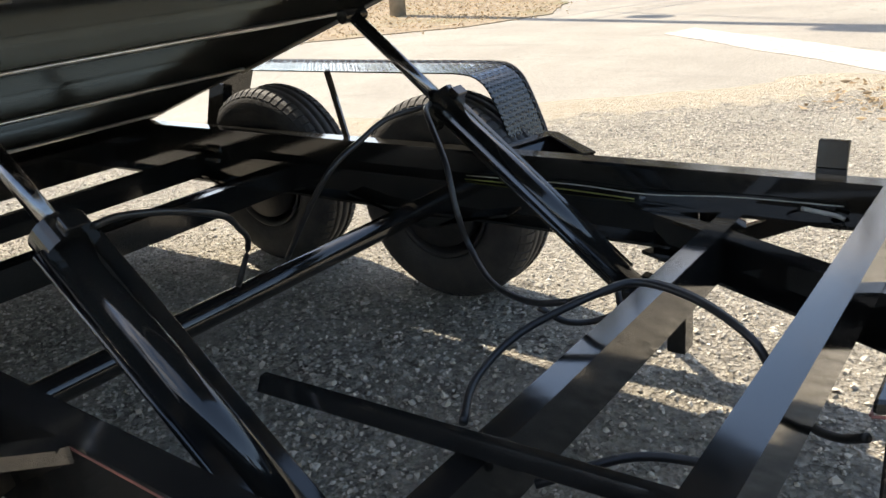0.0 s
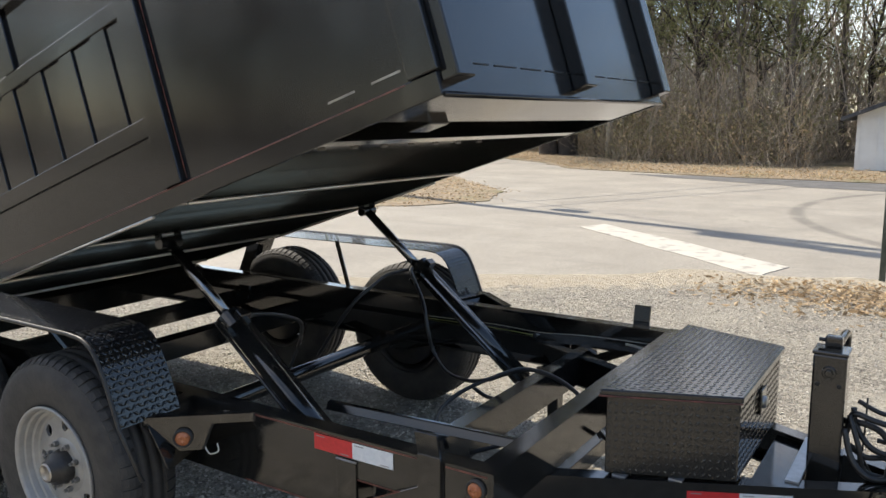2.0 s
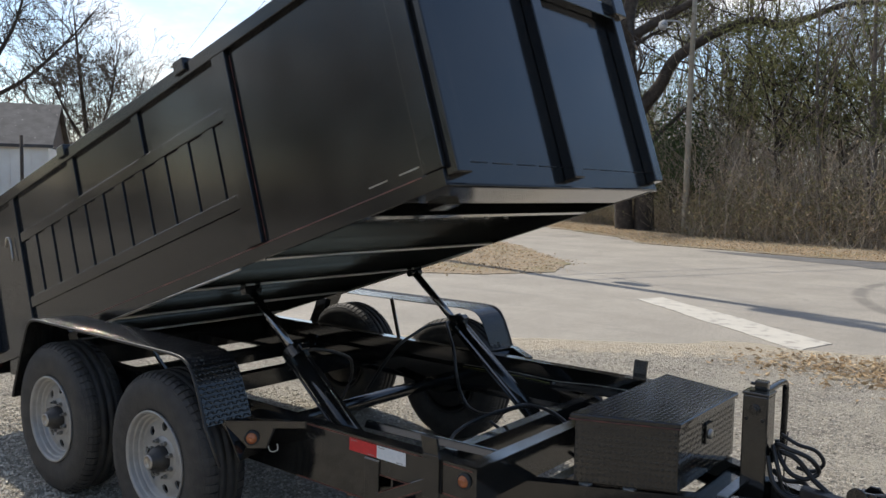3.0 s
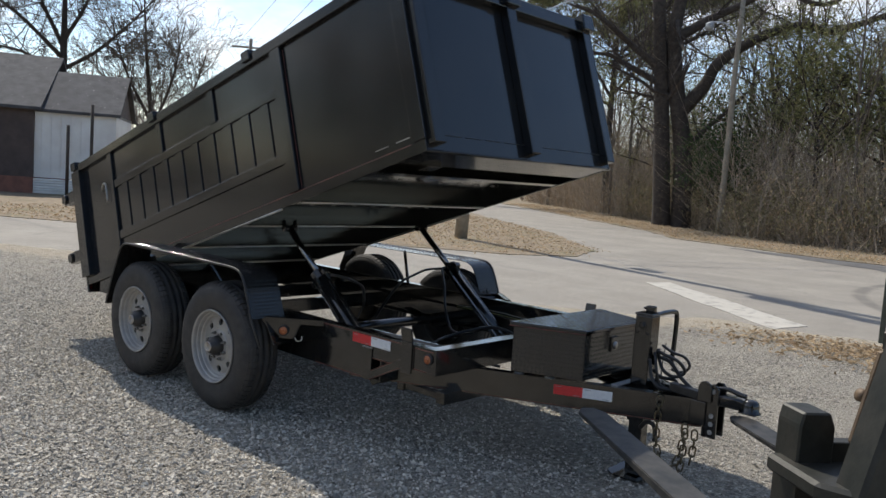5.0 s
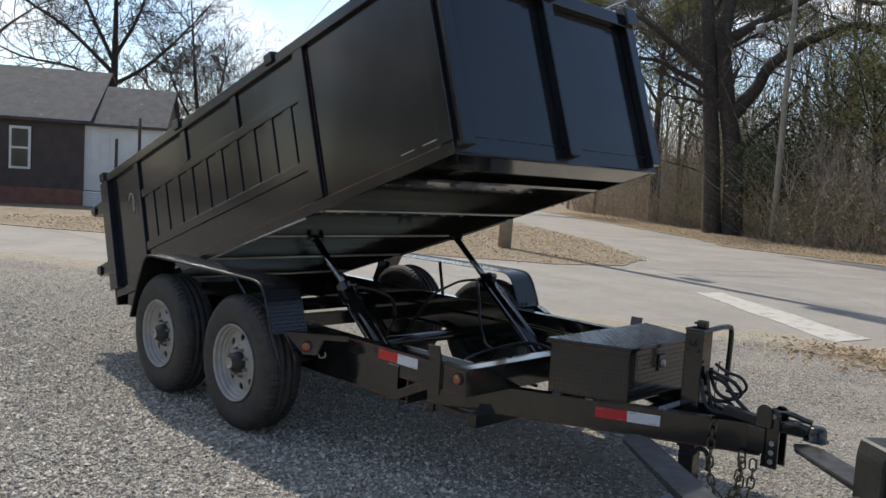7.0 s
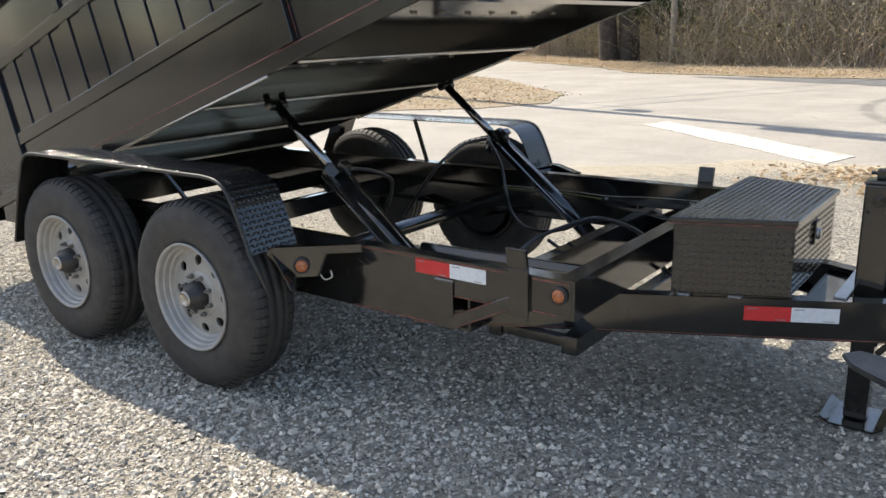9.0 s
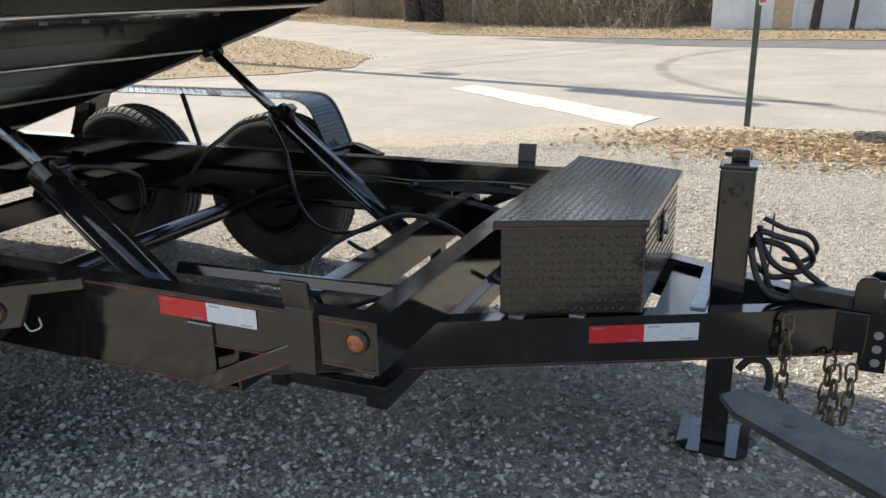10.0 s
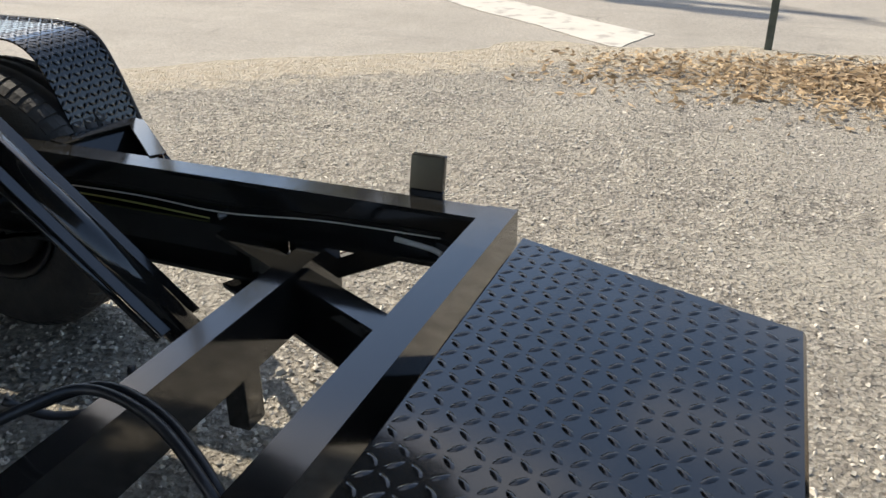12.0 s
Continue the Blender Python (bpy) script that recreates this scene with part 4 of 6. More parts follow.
# zinc strip and plates between the tongue rails
bm = B()
box(bm, 0.335, 0.375, 1.20, far(1.20), 0.489, 0.496, 0.001)
part("strip", bm, GALV, trailer, "bright zinc strip across the tongue")
bm = B()
prism(bm, [(0.24, 1.16, 0.46), (0.24, far(1.16), 0.46), (0.33, far(1.19), 0.46), (0.33, 1.19, 0.46)], (0, 0, 0.008))
part("tray", bm, BLACK, trailer)
# small packing tabs below the tool box
for k in (0.12, 0.55):
    bm = B()
    p = Vector((TB[0][0], YC - 0.43, 0.4905)) + Vector((0.35, 0.14, 0)) * k
    box(bm, p.x - 0.02, p.x + 0.02, p.y - 0.004, p.y + 0.03, 0.489, 0.494)
    part("packing_tab", bm, GALV, tb)

# coupler with adjuster channel
bm = B()
for y in (YC - 0.048, YC + 0.036):
    prism(bm, [(0.775, y, 0.315), (0.835, y, 0.315), (0.835, y, 0.555), (0.82, y, 0.575), (0.79, y, 0.575), (0.775, y, 0.555)], (0, 0.012, 0), 0.002)
box(bm, 0.765, 0.777, YC - 0.048, YC + 0.048, 0.315, 0.56, 0.002)
cp = part("coupler", bm, BLACK, trailer, "black adjustable ball coupler with bolt holes")
bm = B()
prism(bm, [(0.80, YC - 0.035, 0.53), (0.90, YC - 0.038, 0.535), (0.975, YC - 0.034, 0.525), (0.998, YC - 0.020, 0.505), (0.998, YC - 0.020, 0.475), (0.80, YC - 0.035, 0.475)], (0, 0.07, 0), 0.012)
box(bm, 0.93, 1.012, YC - 0.042, YC + 0.042, 0.470, 0.478, 0.003)
part("socket", bm, BLACK, cp)
bm = B()
lathe(bm, [(0.001, 0.022), (0.024, 0.020), (0.037, 0.010), (0.041, -0.006), (0.041, -0.030), (0.050, -0.036), (0.050, -0.042), (0.001, -0.042)], (0.972, YC, 0.515), "z", 24)
part("ball_cup", bm, BLACK, cp, "rounded black ball cup", True)
bm = B()
prism(bm, [(0.770 + 0.034 * math.cos(k * math.pi / 8), YC - 0.062, 0.555 + 0.034 * math.sin(k * math.pi / 8)) for k in range(9)] + [(0.736, YC - 0.062, 0.49), (0.804, YC - 0.062, 0.49)], (0, 0.012, 0), 0.002)
part("adjuster_ear", bm, BLACK, cp)
bm = B()
sweep(bm, curve([(0.80, YC, 0.55), (0.86, YC, 0.56), (0.91, YC, 0.55), (0.95, YC, 0.545)]), 0.012, 8)
part("latch_lever", bm, BLACK, cp, "", True)
for y in (YC - 0.0505, YC + 0.0495):
    for z in (0.345, 0.385, 0.425, 0.545):
        bm = B()
        lathe(bm, [(0.012, 0.0), (0.001, 0.0)], (0.808, y, z), "y", 14)
        part("bolt_hole", bm, GALV, cp, "bright bolt hole", False, False)
bm = B()
box(bm, 0.70, 0.78, YC - 0.06, YC + 0.06, 0.37, 0.487, 0.004)
part("tongue_nose", bm, BLACK, trailer)


# chains
def link(bm, c, d, n, L=0.026, W=0.014, r=0.0042):
    """One oval chain link centred at c, long along d, flat across n."""
    d, n = d.normalized(), n.normalized()
    s = d.cross(n)
    pts = []
    for k in range(14):
        t = 2 * math.pi * k / 14
        ct, st = math.cos(t), math.sin(t)
        pts.append(c + d * (ct * W + (L - W) * (1 if ct > 0.1 else -1 if ct < -0.1 else 0)) + s * st * W)
    rings = []
    for i, p in enumerate(pts):
        tdir = (pts[(i + 1) % 14] - pts[i - 1]).normalized()
        u = tdir.cross(n).normalized()
        rings.append([bm.verts.new(p + (u * math.cos(a) + n * math.sin(a)) * r) for a in (0, math.pi / 3, 2 * math.pi / 3, math.pi, 4 * math.pi / 3, 5 * math.pi / 3)])
    for i in range(14):
        a, b = rings[i], rings[(i + 1) % 14]
        for k in range(6):
            bm.faces.new((a[k], a[(k + 1) % 6], b[(k + 1) % 6], b[k]))


def chain(pts, hook):
    line = curve(pts, 16)
    root = None
    acc, n, prev = 0.0, 0, line[0]
    ch = thing("safety_chain", tuple(line[0]), "", "")
    for k in ("label", "category"):
        if k in ch:
            del ch[k]
    ch.parent = trailer
    ch.location = line[0] - ORIGIN[trailer]
    tagged(ch, "hanging yellow zinc safety chain")
    for p in line[1:]:
        acc += (p - prev).length
        while acc >= 0.040:
            acc -= 0.040
            d = (p - prev).normalized()
            ref = Vector((0.9, 0.3, 0.1)) if n % 2 else Vector((-0.3, 0.9, 0.1))
            nn = (ref - d * ref.dot(d)).normalized()
            bm = B()
            link(bm, p, d, nn)
            part("link", bm, CHAINM, ch, "", True, False)
            n += 1
        prev = p
    if hook:
        e = line[-1]
        bm = B()
        sweep(bm, curve([e, e + Vector((0.0, 0, -0.05)), e + Vector((0.025, 0.0, -0.085)), e + Vector((0.06, 0, -0.07)), e + Vector((0.065, 0, -0.03))]), [0.008] * 25, 8)
        part("grab_hook", bm, HUBM, ch, "", True)


ce = TONGUE0 + TA * (1.13 + 0.535)
chain([(ce.x, ce.y - 0.01, 0.50), (ce.x + 0.004, ce.y - 0.03, 0.44), (ce.x + 0.004, ce.y - 0.034, 0.36), (ce.x + 0.01, ce.y - 0.03, 0.24), (ce.x + 0.05, ce.y - 0.02, 0.15), (ce.x + 0.10, ce.y, 0.17), (ce.x + 0.115, ce.y + 0.02, 0.26), (ce.x + 0.12, ce.y + 0.03, 0.36)], False)
chain([(ce.x + 0.13, ce.y + 0.01, 0.365), (ce.x + 0.135, ce.y, 0.28), (ce.x + 0.13, ce.y - 0.01, 0.16), (ce.x + 0.10, ce.y - 0.02, 0.09)], False)
chain([(ce.x + 0.17, ce.y + 0.03, 0.365), (ce.x + 0.175, ce.y + 0.02, 0.27), (ce.x + 0.165, ce.y + 0.01, 0.17)], False)
bm = B()
e = Vector((0.47, 1.29, 0.29))
sweep(bm, curve([e, e + Vector((0.03, 0.0, 0.035)), e + Vector((0.07, 0, 0.03)), e + Vector((0.085, 0, -0.02)), e + Vector((0.08, 0, -0.05))]), 0.011, 8)
part("hook", bm, HUBM, trailer, "dark steel hook", True)

# wire bundle on the tongue
for pts, r, nm in (([(0.47, 1.38, 0.62), (0.49, 1.37, 0.70), (0.55, 1.36, 0.695), (0.63, 1.37, 0.67), (0.66, 1.40, 0.61), (0.61, 1.38, 0.575), (0.55, 1.36, 0.60), (0.50, 1.38, 0.66), (0.49, 1.38, 0.72)], 0.010, "brake_cable"),
                   ([(0.48, 1.36, 0.70), (0.52, 1.33, 0.60), (0.54, 1.34, 0.52), (0.62, 1.36, 0.50), (0.72, 1.37, 0.53)], 0.009, "brake_cable"),
                   ([(0.50, 1.40, 0.74), (0.57, 1.40, 0.71), (0.64, 1.42, 0.69), (0.67, 1.43, 0.64), (0.63, 1.42, 0.60), (0.57, 1.40, 0.61)], 0.008, "brake_cable"),
                   ([(0.47, 1.33, 0.66), (0.50, 1.31, 0.57), (0.55, 1.30, 0.52), (0.60, 1.33, 0.505), (0.63, 1.38, 0.52), (0.60, 1.40, 0.55), (0.54, 1.36, 0.56), (0.49, 1.34, 0.60)], 0.010, "brake_cable"),
                   ([(0.46, 1.40, 0.66), (0.52, 1.38, 0.67), (0.58, 1.38, 0.65), (0.64, 1.39, 0.58), (0.71, 1.39, 0.53), (0.76, 1.39, 0.50)], 0.011, "brake_cable"),
                   ([(0.56, 1.37, 0.50), (0.53, 1.37, 0.56), (0.53, 1.37, 0.64), (0.53, 1.39, 0.76)], 0.003, "breakaway_wire")):
    bm = B()
    sweep(bm, curve([(0.46 + (x - 0.46) * 0.84, y, 0.49 + (z - 0.49) * 0.86) for x, y, z in pts]), r * 0.9, 8)
    part(nm, bm, HOSE, trailer, "", True)
bm = B()
beam(bm, (0.58, 1.36, 0.52), (0.79, 1.37, 0.50), 0.05, 0.04)
part("plug_holder", bm, HUBM, trailer)


# ---- rams, hoses ----
def ram(y, m):
    top, col, foot = Vector((-1.815, y, 1.085)), Vector((-1.498, y, 0.825)), Vector((-0.80, y, 0.26))
    foot = col + (col - top).normalized() * 0.80
    d = (foot - col).normalized()
    bm = B()
    sweep(bm, [col, col + d * 0.80], 0.038, 24)
    r_ = part("ram", bm, BLACK, trailer, "black hydraulic lift ram", True)
    bm = B()
    sweep(bm, [top, col + d * 0.02], 0.021, 16)
    part("rod", bm, CHROME, r_, "bright polished rod", True)
    bm = B()
    sweep(bm, [col - d * 0.012, col + d * 0.045], 0.056, 24)
    up = Vector((0, 1, 0)).cross(d).normalized()
    beam(bm, col + up * 0.05 + d * 0.02, col + up * 0.085 + d * 0.02, 0.04, 0.04)
    beam(bm, col - up * 0.05 + d * 0.03, col - up * 0.075 + d * 0.03, 0.05, 0.035)
    part("gland", bm, BLACK, r_)
    bm = B()
    sweep(bm, [top + Vector((0, -0.048, 0)), top + Vector((0, 0.048, 0))], 0.022, 14)
    beam(bm, top + Vector((0, -0.044, 0.015)), top + Vector((-0.012, -0.044, 0.05)), 0.010, 0.036, (1, 0, 0))
    beam(bm, top + Vector((0, 0.044, 0.015)), top + Vector((-0.012, 0.044, 0.05)), 0.010, 0.036, (1, 0, 0))
    part("clevis", bm, BLACK, r_)
    # guard plate with turned edges beside the barrel
    for s_, w in ((1, 0.0), (-1, 0.0)):
        bm = B()
        off = Vector((0, 0.064 * s_, 0))
        sweep(bm, [col + off + d * 0.03, col + off + d * 0.74], 0.007, 10)
        part("feed_pipe", bm, BLACK, r_, "", True)
    bm = B()
    beam(bm, col + d * 0.03 - up * 0.012, col + d * 0.74 - up * 0.012, 0.122, 0.006, tuple(up), 0)
    part("guard_plate", bm, BLACK, r_)
    bm = B()
    sweep(bm, [foot + Vector((0, -0.075, 0)), foot + Vector((0, 0.075, 0))], 0.03, 12)
    part("ram_mount", bm, BLACK, r_)


ram(0.772, None)
ram(1.985, None)
for pts in ([(-1.50, 1.93, 0.83), (-1.434, 1.829, 0.827), (-1.27, 1.68, 0.742), (-1.215, 1.64, 0.62), (-1.19, 1.65, 0.52), (-1.056, 1.55, 0.485), (-0.91, 1.482, 0.495), (-0.80, 1.462, 0.525)],
            [(-0.78, 1.03, 0.48), (-0.825, 1.14, 0.50), (-0.815, 1.29, 0.53), (-0.715, 1.432, 0.575), (-0.66, 1.503, 0.58), (-0.538, 1.492, 0.57), (-0.411, 1.434, 0.54), (-0.36, 1.415, 0.48), (-0.30, 1.38, 0.43), (-0.24, 1.34, 0.44), (-0.19, 1.30, 0.48)],
            [(-0.80, 1.462, 0.525), (-0.72, 1.455, 0.565), (-0.655, 1.525, 0.572), (-0.54, 1.512, 0.562), (-0.42, 1.456, 0.53), (-0.365, 1.43, 0.47), (-0.31, 1.40, 0.41)],
            [(-1.525, 1.93, 0.82), (-1.56, 1.80, 0.81), (-1.545, 1.66, 0.78), (-1.54, 1.54, 0.74), (-1.62, 1.50, 0.62), (-1.74, 1.50, 0.46)],
            [(-1.46, 0.82, 0.83), (-1.50, 0.90, 0.818), (-1.50, 1.01, 0.792), (-1.52, 1.15, 0.735), (-1.60, 1.25, 0.66), (-1.72, 1.36, 0.56), (-1.76, 1.33, 0.44)],
            [(-0.95, 1.58, 0.43), (-0.90, 1.62, 0.385), (-0.85, 1.67, 0.375), (-0.80, 1.70, 0.40), (-0.82, 1.74, 0.43)],
            [(-0.62, 1.00, 0.43), (-0.50, 1.12, 0.45), (-0.36, 1.18, 0.44)]):
    bm = B()
    sweep(bm, curve(pts), 0.0082, 10)
    part("hydraulic_hose", bm, HOSE, trailer, "", True)
for pts, r, m_, nm in (([(-1.6, far(0.56), 0.52), (-1.2, far(0.565), 0.53), (-0.95, far(0.57), 0.525), (-0.7, far(0.56), 0.54), (-0.42, far(0.56), 0.545)], 0.0018, WIREW, "lamp_wire"),
                       ([(-1.6, far(0.57), 0.51), (-1.25, far(0.575), 0.515), (-0.98, far(0.58), 0.51)], 0.0022, WIREY, "lamp_wire"),
                       ([(-0.97, far(0.56), 0.51), (-0.925, far(0.476), 0.475), (-0.86, far(0.51), 0.45), (-0.79, far(0.546), 0.43), (-0.74, far(0.56), 0.40)], 0.0055, GALV, "conduit")):
    bm = B()
    sweep(bm, curve(pts), r, 8)
    part(nm, bm, m_, trailer, "", True)

bm = B()
sweep(bm, curve([(-0.52, far(0.565), 0.53), (-0.44, far(0.568), 0.522), (-0.413, far(0.570), 0.514)]), 0.006, 10)
part("wire_plug", bm, WIREW, trailer, "white wire plug", True)
bm = B()
box(bm, -0.76, -0.71, 1.90, 1.96, 0.20, 0.369, 0.004)
part("mount_block", bm, BLACK, trailer)
bm = B()
sweep(bm, curve([(-1.215, 0.44, 0.53), (-1.20, 0.43, 0.512), (-1.225, 0.42, 0.500), (-1.25, 0.425, 0.508), (-1.262, 0.43, 0.522)]), 0.0022, 8)
part("lamp_wire", bm, WIREW, trailer, "small white wire loop", True)

# ---- the raised bed ----
A = radians(17.9)
BO = Vector((-4.058, YC, 0.437))
BM = Matrix.Translation(BO) @ Matrix.Rotation(-A, 4, "Y")
BL, BH, BW = 3.83, 0.955, 0.858
BT = 0.012


def bed_part(name, bm, material, parent, label="", smooth=False):
    bmesh.ops.transform(bm, matrix=BM, verts=bm.verts)
    return part(name, bm, material, parent, label, smooth)


bm = B()
box(bm, -0.08, BL - 0.02, -BW + 0.013, BW - 0.013, 0.070, 0.082)
bed = bed_part("bed", bm, BEDBLACK, trailer, "raised black steel dump bed")
for sg in (-1, 1):
    y0, y1 = sg * BW, sg * (BW - BT)
    bm = B()
    ybox(bm, -0.08, BL, y0, y1, -0.012, BH, 0.002)
    bed_part("side_wall", bm, BEDBLACK, bed, "black bed side wall")
    bm = B()
    ybox(bm, -0.10, BL, sg * (BW + 0.026), sg * (BW - 0.03), BH - 0.035, BH + 0.03, 0.005)
    bed_part("top_rail", bm, BEDBLACK, bed)
    bm = B()
    ybox(bm, -0.06, BL, sg * (BW + 0.010), sg * BW, -0.014, 0.050, 0.003)
    bed_part("bottom_rail", bm, BEDBLACK, bed)
    for x0, x1, dp in ((-0.09, 0.05, 0.045), (0.50, 0.57, 0.018), (BL - 1.12, BL - 1.02, 0.024), (BL - 0.085, BL + 0.012, 0.022)):
        bm = B()
        ybox(bm, x0, x1, sg * (BW + dp), sg * (BW - 0.001), 0.05, BH - 0.03, 0.004)
        bed_part("wall_post", bm, BEDBLACK, bed)
    for h0, h1 in ((0.235, 0.300), (0.640, 0.700)):
        bm = B()
        ybox(bm, 0.57, BL - 1.12, sg * (BW + 0.012), sg * (BW - 0.001), h0, h1, 0.004)
        bed_part("wall_rail", bm, BEDBLACK, bed)
    for k in range(10):
        x = 0.68 + k * 0.205
        bm = B()
        ybox(bm, x, x + 0.085, sg * (BW + 0.008), sg * (BW - 0.001), 0.298, 0.642, 0.003)
        bed_part("wall_rib", bm, BEDBLACK, bed)
    for x in (1.28, 1.98):
        bm = B()
        ybox(bm, x, x + 0.07, sg * (BW + 0.014), sg * (BW - 0.001), 0.698, BH - 0.03, 0.004)
        bed_part("wall_rib", bm, BEDBLACK, bed)
    for x in (-0.10, 1.24, 2.45, BL - 0.19):
        bm = B()
        ybox(bm, x, x + 0.085, sg * (BW + 0.042), sg * (BW - 0.03), BH - 0.01, BH + 0.055, 0.006)
        bed_part("stake_cap", bm, BEDBLACK, bed)
    # small bright latch near the tail end
    bm = B()
    sweep(bm, curve([(0.40, sg * (BW + 0.03), 0.66), (0.44, sg * (BW + 0.035), 0.70), (0.47, sg * (BW + 0.03), 0.68), (0.47, sg * (BW + 0.03), 0.55)]), 0.008, 8)
    bed_part("gate_latch", bm, STEEL, bed, "bright steel gate latch", True)
    # bright steel strips imitate gaps of light between floor edge and wall
    for x in (3.46, 3.62):
        bm = B()
        ybox(bm, x, x + 0.10, sg * (BW + 0.0015), sg * BW, 0.086, 0.092)
        bed_part("light_gap_strip", bm, STEEL, bed)
    # hinge ears on the tail gate
    for h in (0.20, 0.70):
        bm = B()
        ybox(bm, -0.29, -0.07, sg * (BW + 0.040), sg * (BW - 0.03), h, h + 0.09, 0.006)
        sweep(bm, [(-0.26, sg * (BW + 0.055), h + 0.045), (-0.26, sg * (BW - 0.05), h + 0.045)], 0.038, 12)
        bed_part("gate_hinge", bm, BEDBLACK, bed)
bm = B()
box(bm, -0.12, -0.09, -BW, BW, -0.07, BH, 0.004)
bed_part("tail_gate", bm, BEDBLACK, bed, "black tail gate")
bm = B()
box(bm, BL - 0.012, BL, -BW + 0.01, BW - 0.01, -0.012, BH, 0.002)
bed_part("front_wall", bm, BEDBLACK, bed, "glossy black front wall that mirrors the sky")
for y in (-BW + 0.045, 0.0, BW - 0.045):
    bm = B()
    box(bm, BL, BL + 0.055, y - 0.042, y + 0.042, 0.02, BH - 0.02, 0.005)
    bed_part("front_post", bm, BEDBLACK, bed)
    bm = B()
    box(bm, BL - 0.02, BL + 0.085, y - 0.062, y + 0.062, BH - 0.05, BH + 0.055, 0.008)
    bed_part("stake_cap", bm, BEDBLACK, bed)
bm = B()
box(bm, BL, BL + 0.05, -BW, BW, BH - 0.06, BH + 0.022, 0.005)
bed_part("front_top_rail", bm, BEDBLACK, bed)
bm = B()
sweep(bm, [(BL + 0.002, -BW, -0.012), (BL + 0.002, BW, -0.012)], 0.008, 8)
bed_part("front_bottom_edge", bm, BEDBLACK, bed, "", True)
# primer lines along the near wall's lower edge and front posts
for sg in (-1, 1):
    bm = B()
    ybox(bm, 1.2, BL - 0.1, sg * (BW + 0.0112), sg * (BW + 0.0104), 0.044, 0.048)
    ybox(bm, BL - 1.017, BL - 1.013, sg * (BW + 0.0012), sg * (BW + 0.0004), 0.06, 0.90)
    ybox(bm, BL - 0.092, BL - 0.088, sg * (BW + 0.0012), sg * (BW + 0.0004), 0.06, 0.90)
    bed_part("primer_line", bm, PRIMER, bed)
bm = B()
for k in range(9):
    y = -0.72 + k * 0.165 + (0.04 if k > 4 else 0)
    ybox(bm, BL - 0.001, BL + 0.0035, y, y + 0.13, 0.078, 0.0815)
tagged(bed_part("dash_row", bm, HUBM, bed, "broken weld line on the front wall"), kind="stuff")
# two rows of short bright steel dashes under the floor
for x in (2.40, 3.05):
    bm = B()
    for k in range(8):
        y = -0.66 + k * 0.18
        ybox(bm, x, x + 0.008, y, y + 0.035, 0.064, 0.0702)
    tagged(bed_part("dash_row", bm, STEEL, bed, "short bright steel dashes under the floor"), kind="stuff")
# channels under the floor
# bright steel rods imitate ground reflections on the flanges and the wall's lower edge
def bright_edge(p, q):
    bm = B()
    sweep(bm, [p, q], 0.008, 10)
    bed_part("reflection_line", bm, GLEAM, bed, "bright steel rod standing in for a reflection", True)


for sg in (-1, 1):
    bright_edge((1.40, sg * (BW + 0.002), -0.017), (2.60, sg * (BW + 0.002), -0.017))
for x in (0.72, 1.40, 2.08, 2.72):
    bright_edge((x + 0.045, -BW + 0.02, -0.013), (x + 0.045, BW - 0.02, -0.013))
for x in (0.10, 0.72, 1.40, 2.08, 2.72, 3.38):
    bm = B()
    channel(bm, (x, -BW + 0.013, 0), (x, BW - 0.013, 0), (1, 0, 0), -0.011, 0.0695, 0.045, 0.006)
    bed_part("floor_channel", bm, BLACK, bed)
bm = B()
box(bm, 3.60, BL - 0.014, -BW + 0.014, BW - 0.014, -0.0105, -0.0045, 0.001)
bed_part("nose_plate", bm, BEDBLACK, bed, "glossy black plate under the nose")
bm = B()
box(bm, BL - 0.27, BL - 0.19, -0.66, -0.56, -0.03, 0.069, 0.003)
bed_part("rest_block", bm, BLACK, bed)
bm = B()
box(bm, -3.99, -3.94, 0.56, 0.64, 0.45, 0.52, 0.006)
part("tail_lamp", bm, REDLENS, trailer, "small red tail lamp", True)


# ---- fork machine at the coupler ----
lift = thing("fork_lift", (1.9, -0.1, 0), "dark worn lift machine with two pallet forks", "machine")
FD, FP = Vector((0.78, -0.62, 0)).normalized(), Vector((0.62, 0.78, 0)).normalized()


def fork(tip, label):
    tip = Vector(tip)
    bm = B()
    w = 0.065
    out = [tip + FP * 0.03, tip + FD * 0.07 + FP * w, tip + FD * 1.25 + FP * w, tip + FD * 1.25 - FP * w, tip + FD * 0.07 - FP * w, tip - FP * 0.03]
    vs_t = [bm.verts.new(p) for p in out]
    vs_b = [bm.verts.new(p - Vector((0, 0, 0.012 + 0.03 * min(1, (p - tip).dot(FD) / 0.8)))) for p in out]
    bm.faces.new(vs_t)
    bm.faces.new(vs_b[::-1])
    for i in range(6):
        j = (i + 1) % 6
        bm.faces.new((vs_t[i], vs_b[i], vs_b[j], vs_t[j]))
    bmesh.ops.bevel(bm, geom=[e for e in bm.edges], offset=0.004, segments=2, affect="EDGES")
    f = part("fork", bm, FORKM, lift, label)
    bm = B()
    c = tip + FD * 0.16
    lathe(bm, [(0.016, 0.0012), (0.001, 0.0012)], (c.x, c.y, c.z), "z", 16)
    part("fork_hole", bm, HUBM, f, "", False, False)
    return f


